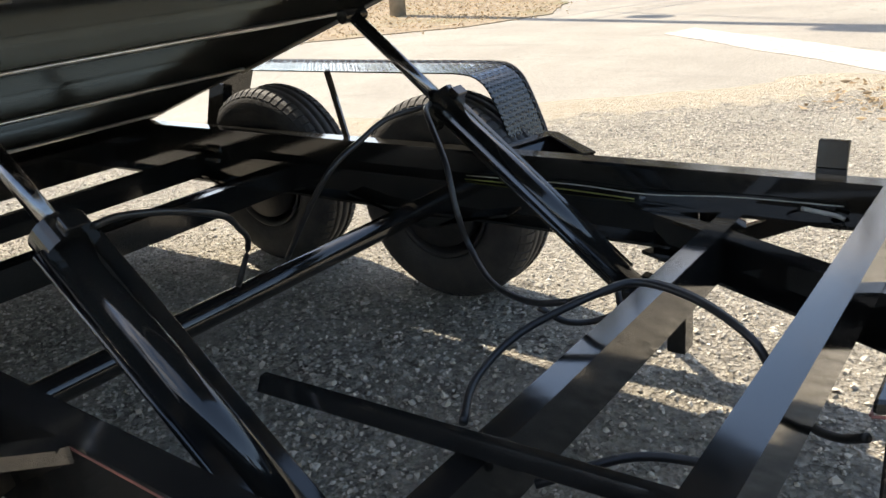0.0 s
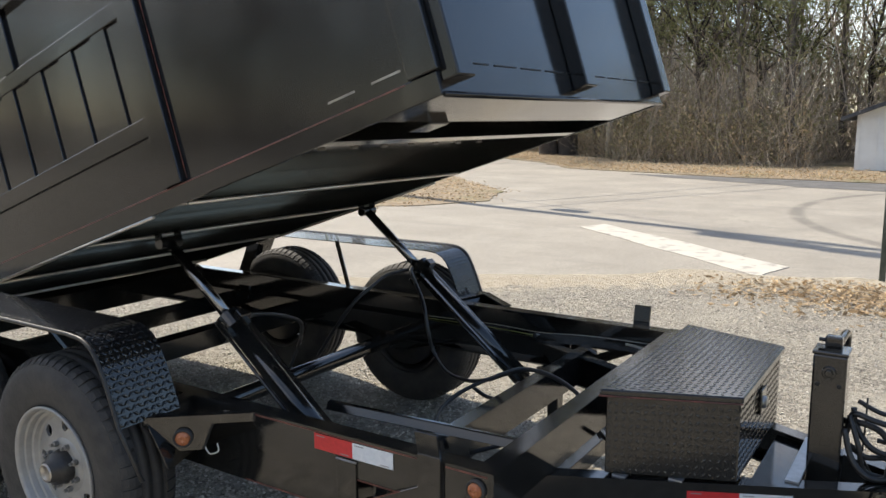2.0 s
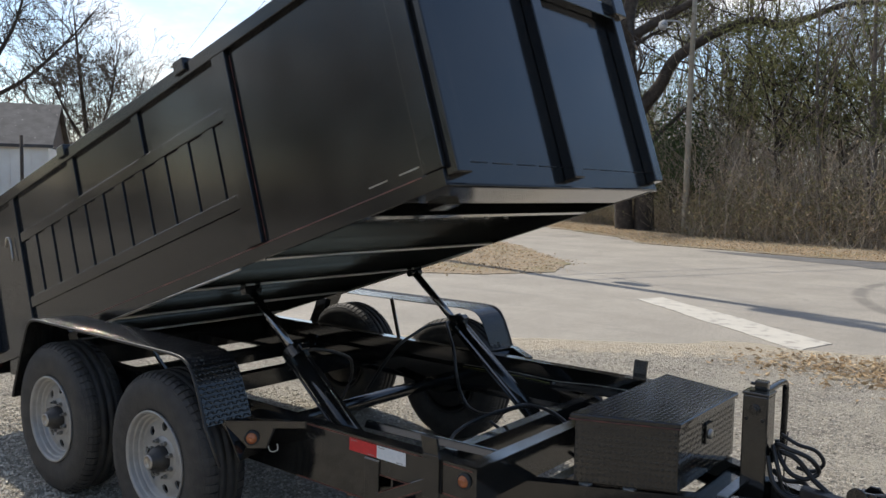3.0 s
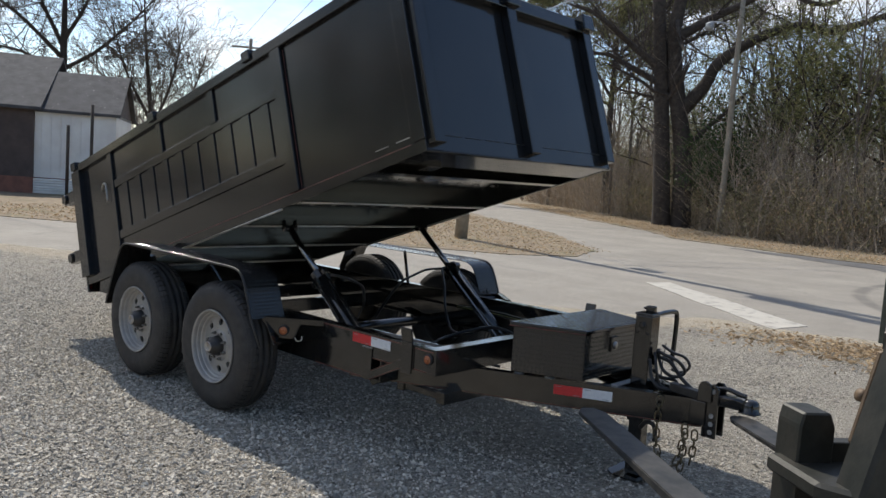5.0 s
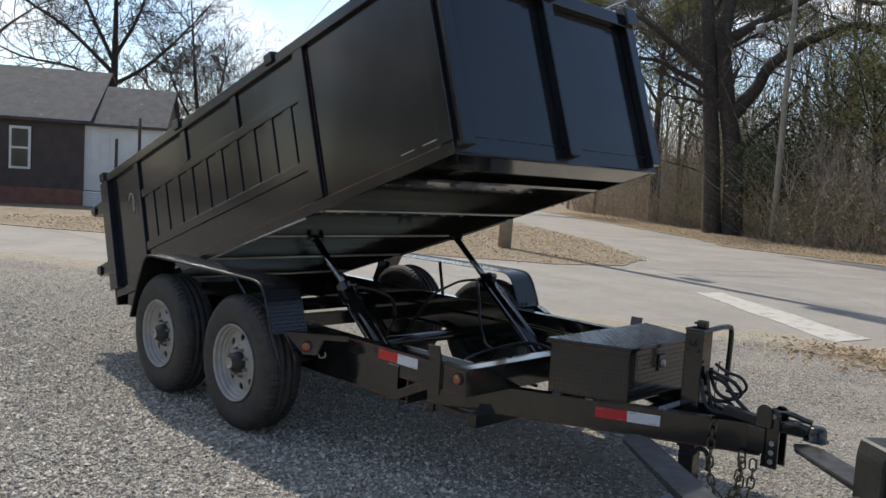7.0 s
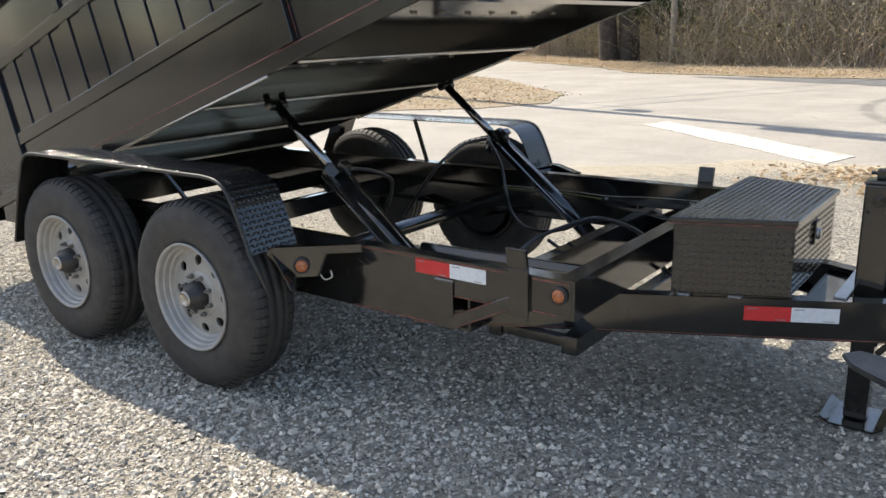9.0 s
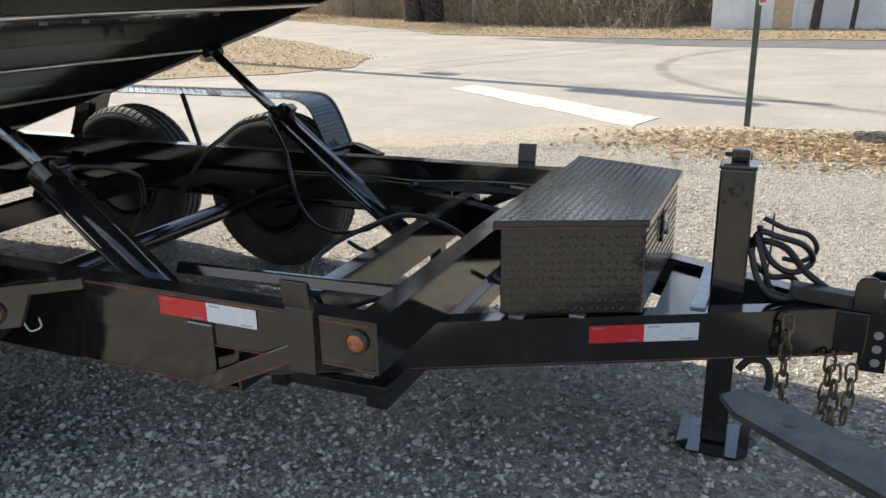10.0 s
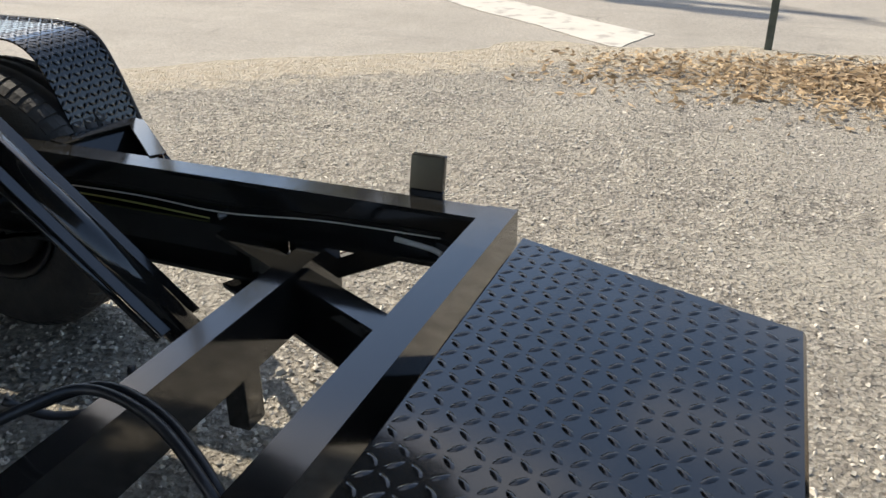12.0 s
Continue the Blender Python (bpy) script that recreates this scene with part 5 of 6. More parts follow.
fork((0.47, 0.765, 0.482), "worn grey tapered fork blade")
fork((0.93, 1.33, 0.462), "worn grey tapered fork blade")
bm = B()
c = Vector((1.52, 0.27, 0.0))
prism(bm, [c - FP * 0.06 + Vector((0, 0, 0.50)), c + FP * 0.06 + Vector((0, 0, 0.50)), c + FP * 0.06 + Vector((0, 0, 0.80)), c + FP * 0.04 + Vector((0, 0, 0.845)), c - FP * 0.05 + Vector((0, 0, 0.845)), c - FP * 0.06 + Vector((0, 0, 0.80))], FD * 0.12, 0.006)
part("carriage_block", bm, MACHINE, lift, "dark steel carriage block")
bm = B()
beam(bm, c + FD * 0.08 + FP * 0.05 + Vector((0, 0, 0.69)), c + FD * 0.08 + FP * 0.60 + Vector((0, 0, 0.69)), 0.05, 0.12)
part("carriage_bar", bm, MACHINE, lift)
bm = B()
pz = c - FP * 0.10 + FD * 0.02 + Vector((0, 0, 0.035))
prism(bm, [pz + Vector((0, 0, 0.60)), pz + FP * 0.70 + Vector((0, 0, 0.60)), pz + FP * 0.70 + FD * 0.35 + Vector((0, 0, 0.60)), pz + FP * 0.08 + FD * 0.35 + Vector((0, 0, 0.60)), pz + FD * 0.26 + Vector((0, 0, 0.60))], (0, 0, 0.055), 0.012)
part("deck_plate", bm, MACHINE, lift, "worn dark green deck plate")
bm = B()
m0 = Vector((1.735, 0.12, 0)) - FP * 0.055
prism(bm, [m0 - FP * 0.015 + Vector((0, 0, 0.62)), m0 + FP * 0.45 + Vector((0, 0, 0.62)), m0 + FP * 0.60 + Vector((0, 0, 1.6)), m0 + FP * 0.235 + Vector((0, 0, 1.6))], FD * 0.12, 0.012)
part("mast", bm, MACHINE, lift, "dark leaning mast")
bm = B()
prism(bm, [m0 + FP * 0.10 + Vector((0, 0, 0.0)), m0 + FP * 0.45 + Vector((0, 0, 0.0)), m0 + FP * 0.45 + Vector((0, 0, 0.62)), m0 + FP * 0.02 + Vector((0, 0, 0.62))], FD * 0.12, 0.012)
part("mast_foot", bm, MACHINE, lift)
bm = B()
mp = m0 - FD * 0.002
prism(bm, [mp + FP * 0.045 + Vector((0, 0, 0.80)), mp + FP * 0.21 + Vector((0, 0, 0.74)), mp + FP * 0.26 + Vector((0, 0, 1.05)), mp + FP * 0.11 + Vector((0, 0, 1.07))], -FD * 0.02, 0.005)
pl = part("hinge_plate", bm, RUSTY, lift, "rust brown hinge plate")
bm = B()
pc = m0 - FD * 0.022 + FP * 0.095 + Vector((0, 0, 0.93))
sweep(bm, [pc, pc - FD * 0.03], 0.02, 18)
part("pin", bm, RUSTY, pl, "", True)
bm = B()
pc = m0 - FD * 0.004 + FP * 0.12 + Vector((0, 0, 1.10))
beam(bm, pc, pc + FP * 0.3, 0.03, 0.05)
part("rib", bm, MACHINE, lift)

# ---- sign, poles ----
sign = thing("stop_sign", (0.15, 7.30, 0), "red octagonal stop sign on a green metal post", "sign")
bm = B()
top = Vector((0.15, 7.30, 1.95))
beam(bm, (0.15, 7.30, -0.05), top, 0.055, 0.03, (0, 1, 0))
part("post", bm, SIGNPOST, sign, "green metal post")
bm = B()
sd = (top - Vector((0.15, 7.30, 0))).normalized()
sx = Vector((0.11, 0.99, 0)).normalized()
sn = sx.cross(sd).normalized()
if sn.y > 0:
    sn = -sn
sc = Vector((0.15, 7.30, 1.505)) + sn * 0.032
R8 = 0.375 / math.cos(math.pi / 8)
for rr, off, m_, nm, lab in ((R8, 0.0, SIGNWHITE, "rim", "white sign border"), (R8 * 0.95, 0.003, SIGNRED, "face", "red sign face")):
    bm = B()
    prism(bm, [sc + sn * off + (sx * math.cos(math.pi / 8 + k * math.pi / 4) + sd * math.sin(math.pi / 8 + k * math.pi / 4)) * rr for k in range(8)], sn * 0.003)
    part(nm, bm, m_, sign, lab)
fc = bpy.data.curves.new("sign_word", "FONT")
fc.body = "STOP"
fc.size, fc.align_x, fc.align_y, fc.extrude = 0.30, "CENTER", "CENTER", 0.001
tmp = new("sign_word", fc)
dg = bpy.context.evaluated_depsgraph_get()
wm = bpy.data.meshes.new_from_object(tmp.evaluated_get(dg))
bpy.data.objects.remove(tmp)
bm = B()
bm.from_mesh(wm)
side = sx if sx.cross(sd).dot(sn) > 0 else -sx
bmesh.ops.transform(bm, matrix=Matrix.Translation(sc + sn * 0.008) @ Matrix((side, sd, sn)).transposed().to_4x4(), verts=bm.verts)
part("word", bm, SIGNWHITE, sign, "white word STOP", False, False)


def pole(base, top, r0, r1, label, name="utility_pole"):
    p = thing(name, base, label, "pole")
    b, t = Vector(base), Vector(top)
    bm = B()
    sweep(bm, [b - Vector((0, 0, 0.1))] + [b.lerp(t, k / 8) + Vector((math.sin(k) * 0.012, math.cos(k * 1.7) * 0.012, 0)) for k in range(1, 9)], [r0 + (r1 - r0) * k / 8 for k in range(9)], 14)
    part("shaft", bm, POLEM, p, "", True)
    return p


p1 = pole((-10.5, 12.5, 0), (-10.2, 12.7, 14.2), 0.16, 0.10, "brown timber power pole standing in leaf verge")
# can transformer beside the pole
bm = B()
lathe(bm, [(0.001, 0.0), (0.17, 0.0), (0.18, 0.03), (0.18, 0.55), (0.16, 0.6), (0.05, 0.63), (0.001, 0.63)], (-9.72, 12.9, 6.0), "z", 20)
part("pole_can", bm, GREYP, p1, "grey can on the power pole", True)
# three more cans, unseen, added to cast a broad shadow on the road
for k in range(3):
    bm = B()
    zc = 10.4 + 0.95 * k
    lathe(bm, [(0.001, 0.0), (0.19, 0.0), (0.20, 0.03), (0.20, 0.72), (0.17, 0.78), (0.05, 0.82), (0.001, 0.82)], (-10.22 + 0.06 * k, 12.36 - 0.07 * k, zc), "z", 18)
    part("pole_can", bm, GREYP, p1, "grey can on the power pole", True)
p2 = pole((-10.87, 28.55, 0), (-10.85, 28.62, 9.2), 0.13, 0.09, "pale timber street lamp pole", "street_lamp")
bm = B()
sweep(bm, curve([(-10.86, 28.6, 7.6), (-11.3, 28.4, 8.2), (-11.9, 28.2, 8.3)]), 0.03, 8)
part("arm", bm, GREYP, p2, "", True)
bm = B()
lathe(bm, [(0.04, 0.0), (0.16, -0.06), (0.17, -0.25), (0.10, -0.34), (0.001, -0.34)], (-11.9, 28.2, 8.3), "z", 14)
part("shade", bm, GREYP, p2, "", True)
p3 = pole((-49.4, 32.2, 0), (-49.4, 32.2, 10.7), 0.17, 0.12, "distant power pole with crossarm")
bm = B()
beam(bm, (-50.2, 31.1, 10.05), (-48.6, 33.3, 10.05), 0.12, 0.14)
part("crossarm", bm, POLEM, p3)
for k, (a, b2, sag) in enumerate((((-10.4, 12.6, 4.9), (-9.85, 24.3, 10.2), 0.0), ((-10.3, 12.6, 5.8), (-9.7, 24.3, 11.6), 0.1), ((-10.2, 12.7, 13.4), (-50.0, 31.4, 10.2), 0.6), ((-10.2, 12.7, 11.6), (-48.8, 33.1, 10.2), 0.6), ((-10.2, 12.7, 13.4), (20, -2, 10.5), 0.6))):
    a, b2 = Vector(a), Vector(b2)
    bm = B()
    sweep(bm, [a.lerp(b2, t / 12) - Vector((0, 0, sag * math.sin(math.pi * t / 12))) for t in range(13)], 0.022 if k < 2 else 0.012, 6)
    tagged(part("power_line", bm, GREYP if k < 2 else HOSE, None, "", True), "thin overhead power line between poles", "cable", "power lines")

# ---- house and shed ----
house = thing("house", (-28, 7, 0), "dark brick-skirted house with grey roof and white annex", "house")


def hbox(name, o, ux, uy, w, d, z0, z1, material, label=""):
    bm = B()
    o, ux, uy = Vector(o), Vector(ux), Vector(uy)
    prism(bm, [o + Vector((0, 0, z0)), o + ux * w + Vector((0, 0, z0)), o + ux * w + uy * d + Vector((0, 0, z0)), o + uy * d + Vector((0, 0, z0))], (0, 0, z1 - z0))
    return part(name, bm, material, house, label)


HU = Vector((-0.539, -0.843, 0)).normalized()
HV = Vector((-HU.y, HU.x, 0))
if HV.x > 0:
    HV = -HV
HC = Vector((-25.5, 8.1, 0))
hbox("wall", HC, HU, HV, 9.0, 6.5, 0.55, 2.85, DWALL, "dark brown wall")
hbox("skirting", HC - HV * 0.03, HU, HV, 9.0, 6.5, 0.0, 0.55, BRICK, "red brick skirting")
hbox("annex_wall", HC - HU * 2.5 + HV * 0.1, HU, HV, 2.5, 4.4, 0.55, 2.80, WWALL, "white vertical siding of the annex")
for k in range(8):
    bm = B()
    p = HC - HU * (0.3 * k + 0.2) + HV * 0.085
    beam(bm, p + Vector((0, 0, 0.55)), p + Vector((0, 0, 2.78)), 0.03, 0.012, tuple(HV), 0)
    part("batten", bm, WWALL, house)
for k in range(6):
    bm = B()
    p = HC + HV * 0.07 + Vector((0, 0, 0.05 + k * 0.085))
    sweep(bm, [p, p - HU * 2.5], 0.045, 8)
    part("skirting_board", bm, WWALL, house, "white corrugated skirting")


def roof(o, w, d, z0, z1, over, name):
    bm = B()
    a0 = o - HV * over + HU * (-over) + Vector((0, 0, z0 - 0.1))
    r0 = o + HV * d / 2 - HU * over + Vector((0, 0, z1))
    e0 = o + HV * (d + over) - HU * over + Vector((0, 0, z0 - 0.1))
    t = Vector((0, 0, 0.1))
    prism(bm, [a0, r0, e0, e0 + t, r0 + t, a0 + t], HU * (w + 2 * over))
    part(name, bm, ROOF, house, "grey shingle roof")
    bm = B()
    g0 = o + Vector((0, 0, z0 - 0.1))
    prism(bm, [g0, g0 + HV * d, g0 + HV * d / 2 + Vector((0, 0, z1 - z0 + 0.05))], HU * 0.05)
    part("gable", bm, DWALL, house)


roof(HC, 9.0, 6.5, 2.85, 4.74, 0.25, "roof")
roof(HC - HU * 2.5 + HV * 0.1, 2.35, 4.4, 2.80, 4.16, 0.15, "annex_roof")
wo = HC + HU * 1.62 - HV * 0.02
bm = B()
prism(bm, [wo + Vector((0, 0, 1.15)), wo + HU * 0.66 + Vector((0, 0, 1.15)), wo + HU * 0.66 + Vector((0, 0, 2.55)), wo + Vector((0, 0, 2.55))], -HV * 0.04)
win = part("window", bm, WWALL, house, "white framed sash window")
for k in (0, 1):
    bm = B()
    q = wo + HU * 0.08 - HV * 0.044 + Vector((0, 0, 1.23 + 0.65 * k))
    prism(bm, [q, q + HU * 0.50, q + HU * 0.50 + Vector((0, 0, 0.58)), q + Vector((0, 0, 0.58))], -HV * 0.004)
    part("pane", bm, GLASSM, win)
for d_, h in ((-1.25, 2.3), (-1.95, 3.0)):
    bm = B()
    q = HC - HU * (-d_) * 1.0 - HV * 1.2
    sweep(bm, [q, q + Vector((0, 0, h))], 0.05, 8)
    tagged(part("fence_post", bm, BARK, None, "", True), "dark timber post in front of the annex", "post")

shed = thing("shed", (0.4, 25.5, 0), "small white wooden shed with plywood door", "shed")


def sbox(name, x0, x1, y0, y1, z0, z1, material, label=""):
    bm = B()
    box(bm, x0, x1, y0, y1, z0, z1)
    return part(name, bm, material, shed, label)


sbox("wall", -1.95, 4.0, 25.0, 29.0, 0, 1.62, WWALL, "white painted wall")
bm = B()
prism(bm, [(-2.35, 24.6, 1.45), (1.0, 24.6, 2.75), (4.4, 24.6, 1.45), (4.4, 24.6, 1.55), (1.0, 24.6, 2.87), (-2.35, 24.6, 1.55)], (0, 4.8, 0))
part("roof", bm, ROOF, shed)
bm = B()
prism(bm, [(-1.95, 25.0, 1.62), (1.0, 25.0, 2.74), (4.0, 25.0, 1.62)], (0, 0.1, 0))
part("gable", bm, WWALL, shed)
for x in (-1.9, -1.45, -1.0, 0.95, 1.4, 1.85, 2.3, 2.75, 3.2, 3.65):
    sbox("batten", x, x + 0.05, 24.975, 25.0, 0.02, 1.60, WWALL)
sbox("hatch", 0.42, 0.84, 24.95, 25.0, 0.78, 1.56, WWALL, "small white framed hatch")
d_ = sbox("door", -0.25, 0.27, 24.96, 25.0, 0.05, 1.72, DOORW, "raw plywood door")
sbox("door_frame", -0.35, -0.25, 24.94, 25.0, 0.0, 1.78, WWALL)
sbox("door_frame", 0.27, 0.36, 24.94, 25.0, 0.0, 1.78, WWALL)


# ---- trees ----
def grow(rng, p, d, length, r, level, out, spread, curl, kids, up):
    """Adds one bent branch with its side branches to out, a list of (points, radii)."""
    n = 6 if level < 2 else 4
    pts, rs = [np.array(p)], [r]
    d = np.array(d, float)
    step = length / n
    for k in range(n):
        d = d + rng.normal(0, curl, 3) + np.array([0, 0, up])
        d /= np.linalg.norm(d)
        pts.append(pts[-1] + d * step)
        rs.append(r * (1 - 0.72 * (k + 1) / n))
    out.append((pts, rs, level))
    if level >= len(kids):
        return
    for k in range(kids[level]):
        t = rng.uniform(0.30 if level else 0.38, 0.98)
        i = min(int(t * n), n - 1)
        q = pts[i] + (pts[i + 1] - pts[i]) * (t * n - i)
        base = pts[i + 1] - pts[i]
        base /= np.linalg.norm(base)
        a = rng.normal(0, 1, 3)
        a -= base * a.dot(base)
        a /= np.linalg.norm(a)
        s = rng.uniform(0.6, 1.25) * spread
        nd = base * math.cos(s) + a * math.sin(s)
        grow(rng, q, nd, length * rng.uniform(0.34, 0.62), max(rs[i] * 0.55, 0.004), level + 1, out, spread, curl, kids, up)


def tubes(branches, sides=(8, 6, 4, 3, 3)):
    V, F, base = [], [], 0
    for pts, rs, level in branches:
        n = sides[min(level, len(sides) - 1)]
        for i, p in enumerate(pts):
            d = pts[min(i + 1, len(pts) - 1)] - pts[max(i - 1, 0)]
            d = d / (np.linalg.norm(d) + 1e-9)
            s = np.cross(d, [0.31, 0.22, 0.92])
            s /= np.linalg.norm(s) + 1e-9
            u = np.cross(s, d)
            for k in range(n):
                a = 2 * math.pi * k / n
                V.append(p + (s * math.cos(a) + u * math.sin(a)) * rs[i])
        for i in range(len(pts) - 1):
            for k in range(n):
                a, b = base + i * n + k, base + i * n + (k + 1) % n
                F.append((a, b, b + n, a + n))
        base += len(pts) * n
    return V, F


def bare_tree(name, at, seed, height, r, label, kids=(9, 6, 5), spread=0.75, curl=0.10, up=0.05, lean=(0, 0, 1), bark=TRUNK):
    rng = np.random.default_rng(seed)
    t = thing(name, at, label, "tree")
    out = []
    grow(rng, (0, 0, -0.1), lean, height, r, 0, out, spread, curl, kids, up)
    V, F = tubes([b for b in out if b[2] < 2])
    raw("trunk", [np.array(at) + v for v in V], F, bark, t, "", True)
    V, F = tubes([b for b in out if b[2] >= 2])
    raw("crown", [np.array(at) + v for v in V], F, TWIG, t, "bare winter twigs", False)
    return t


# thin trees of the wood: a few shapes, set out many times
protos = []
for k in range(6):
    protos.append(bare_tree("bare_tree", (-34 + k * 1.9, 50 + k * 2.1, 0), 20 + k, 10.5 + k * 0.7, 0.09 + 0.014 * k, "slender leafless tree at the wood's edge", (9, 4, 3), 0.50, 0.06, 0.06))
for o in protos:
    tagged(o, group="trees of the wood")
rng = np.random.default_rng(5)
cnt = 0
while cnt < 44:
    x = rng.uniform(-34, 22)
    edge = np.interp(x, [p[0] for p in FAR_EDGE[::-1]], [p[1] for p in FAR_EDGE[::-1]])
    y = edge + 5.0 + abs(rng.normal(0, 8))
    if -3.5 < x < 6 and y < 31 or -22 < x < -8 and y < 35:
        continue
    o = protos[cnt % 6]
    c = copy_thing(o, Matrix.Translation((x, y, 0)) @ Matrix.Rotation(rng.uniform(0, 6.28), 4, "Z") @ Matrix.Rotation(rng.normal(0, 0.05), 4, "X"))
    s_ = rng.uniform(0.5, 1.0)
    c.scale = (s_, s_, s_)
    cnt += 1



def limb_tree(name, at, limbs, seed, label, twigs=(6, 4, 2), mean=3.2, thin=0.006, bark=BARK):
    """A heavy tree from a few bent limbs (points, thick and thin end), with twigs grown on them."""
    r = np.random.default_rng(seed)
    t = thing(name, at, label, "tree")
    main, fine = [], []
    for pts, r0, r1, n in limbs:
        line = [np.array(p) for p in curve(pts, 4)]
        k = len(line)
        main.append((line, [r0 + (r1 - r0) * (i / (k - 1)) ** 0.8 for i in range(k)], 0))
        for i in range(n):
            j = int(r.uniform(0.25, 1.0) * (k - 2))
            base = line[j + 1] - line[j]
            base = base / np.linalg.norm(base)
            a = r.normal(0, 1, 3) + np.array([0, 0, 0.35])
            d = base * 0.5 + a / np.linalg.norm(a)
            grow(r, line[j], d / np.linalg.norm(d), mean * r.uniform(0.6, 1.3), max(0.03, r1 * 0.5), 1, fine, 0.8, 0.16, (0,) + twigs, 0.03)
    V, F = tubes(main, (12,))
    raw("trunk", V, F, BARK, t, "heavy dark trunk and limbs", True)
    V, F = tubes([(p_, [max(q_, thin) for q_ in r_], l_) for p_, r_, l_ in fine])
    raw("crown", V, F, bark, t, "bare winter twigs")
    return t


limb_tree("oak_tree", (-14.0, 30.6, 0), [
    ([(-14.34, 30.48, -0.1), (-14.6, 30.35, 3.5), (-14.94, 30.2, 7.2), (-15.3, 30.0, 10.9), (-15.6, 30.0, 16)], 0.42, 0.22, 10),
    ([(-13.6, 30.85, -0.1), (-13.76, 30.77, 3.1), (-14.18, 30.56, 5.7), (-14.5, 30.4, 8.5), (-14.2, 30.5, 11), (-13.6, 30.6, 16)], 0.46, 0.22, 12),
    ([(-14.1, 30.6, 4.9), (-13.2, 31.0, 6.2), (-12.68, 31.27, 7.3), (-11.1, 31.9, 8.4), (-9.7, 32.45, 8.8), (-8.66, 32.8, 8.5), (-6.5, 33.3, 9.2), (-4.6, 33.6, 9.0)], 0.33, 0.08, 22),
    ([(-14.4, 30.4, 8.2), (-13.3, 31.0, 9.0), (-12.4, 31.4, 9.5), (-10.83, 32.0, 10.2), (-9.16, 32.6, 9.6), (-7.7, 33.1, 10.4)], 0.24, 0.07, 18),
    ([(-13.8, 30.75, 3.3), (-13.06, 31.1, 4.3), (-12.48, 31.36, 4.9), (-11.6, 31.6, 5.9)], 0.16, 0.05, 8),
    ([(-14.8, 30.2, 6.8), (-16.0, 29.6, 7.8), (-17.4, 28.7, 9.1), (-18.6, 28.2, 9.6)], 0.20, 0.06, 14),
    ([(-14.8, 30.2, 6.2), (-16.0, 29.5, 6.9), (-16.9, 29.0, 7.4), (-18.4, 28.4, 7.5)], 0.17, 0.05, 14),
    ([(-14.9, 30.2, 9.5), (-16.6, 29.6, 11.2), (-18.6, 29.0, 12.4)], 0.18, 0.06, 12),
], 71, "large bare oak with heavy spreading limbs")
limb_tree("pecan_tree", (-40.4, 15, 0), [
    ([(-40.4, 15.0, -0.1), (-40.4, 15.0, 4.0), (-40.4, 15.05, 6.5), (-40.5, 15.1, 9.5), (-40.6, 15.2, 15)], 0.33, 0.06, 18),
    ([(-40.4, 15.0, 6.2), (-41.2, 13.0, 8.2), (-42.0, 10.8, 9.6), (-42.6, 8.4, 11.0)], 0.12, 0.03, 22),
    ([(-40.4, 15.0, 5.6), (-40.0, 16.6, 6.8), (-39.4, 18.2, 8.6), (-39.0, 19.6, 10.4)], 0.12, 0.03, 22),
    ([(-40.4, 15.0, 6.8), (-40.8, 13.8, 9.5), (-41.2, 12.8, 12.5)], 0.12, 0.03, 20),
    ([(-40.4, 15.0, 7.0), (-40.0, 16.2, 9.6), (-39.8, 16.9, 13.0)], 0.12, 0.03, 20),
    ([(-40.4, 15.0, 5.4), (-41.0, 13.2, 6.3), (-41.8, 11.0, 6.6), (-42.4, 9.2, 7.4)], 0.10, 0.03, 16),
], 81, "bare pecan tree rising behind the house", (5, 4, 2), 2.6, 0.009)
limb_tree("ash_tree", (-38.6, 19, 0), [
    ([(-38.5, 19.0, -0.1), (-38.55, 19.0, 3.0), (-38.7, 18.7, 6.5), (-38.8, 18.4, 10.5)], 0.22, 0.03, 26),
    ([(-38.55, 19.0, 3.0), (-38.1, 19.8, 5.5), (-37.9, 20.4, 9.0)], 0.11, 0.02, 26),
    ([(-38.55, 19.0, 3.3), (-39.1, 17.8, 5.8), (-39.4, 17.0, 8.6)], 0.10, 0.02, 24),
    ([(-38.4, 19.1, 2.6), (-37.7, 20.6, 4.6), (-37.4, 21.4, 7.2)], 0.09, 0.02, 22),
    ([(-38.5, 19.0, 2.4), (-39.3, 17.4, 4.4), (-39.8, 16.4, 6.6)], 0.08, 0.02, 20),
], 84, "bare many-stemmed ash behind the annex", (7, 4, 2), 2.3, 0.007, TRUNK)
bare_tree("pecan_tree", (-44, 8, 0), 91, 12, 0.30, "bare tree standing behind the house", (10, 8, 6), 0.8, 0.12, 0.06)


bare_tree("bare_tree", (0.85, 24.45, 0), 93, 9, 0.13, "dark bare tree standing before the shed", (9, 5, 4), 0.6, 0.07, 0.06, bark=BARK)
bare_tree("bare_tree", (1.80, 24.50, 0), 94, 7, 0.07, "slender bare tree standing before the shed", (9, 5, 3), 0.6, 0.07, 0.06, bark=BARK)


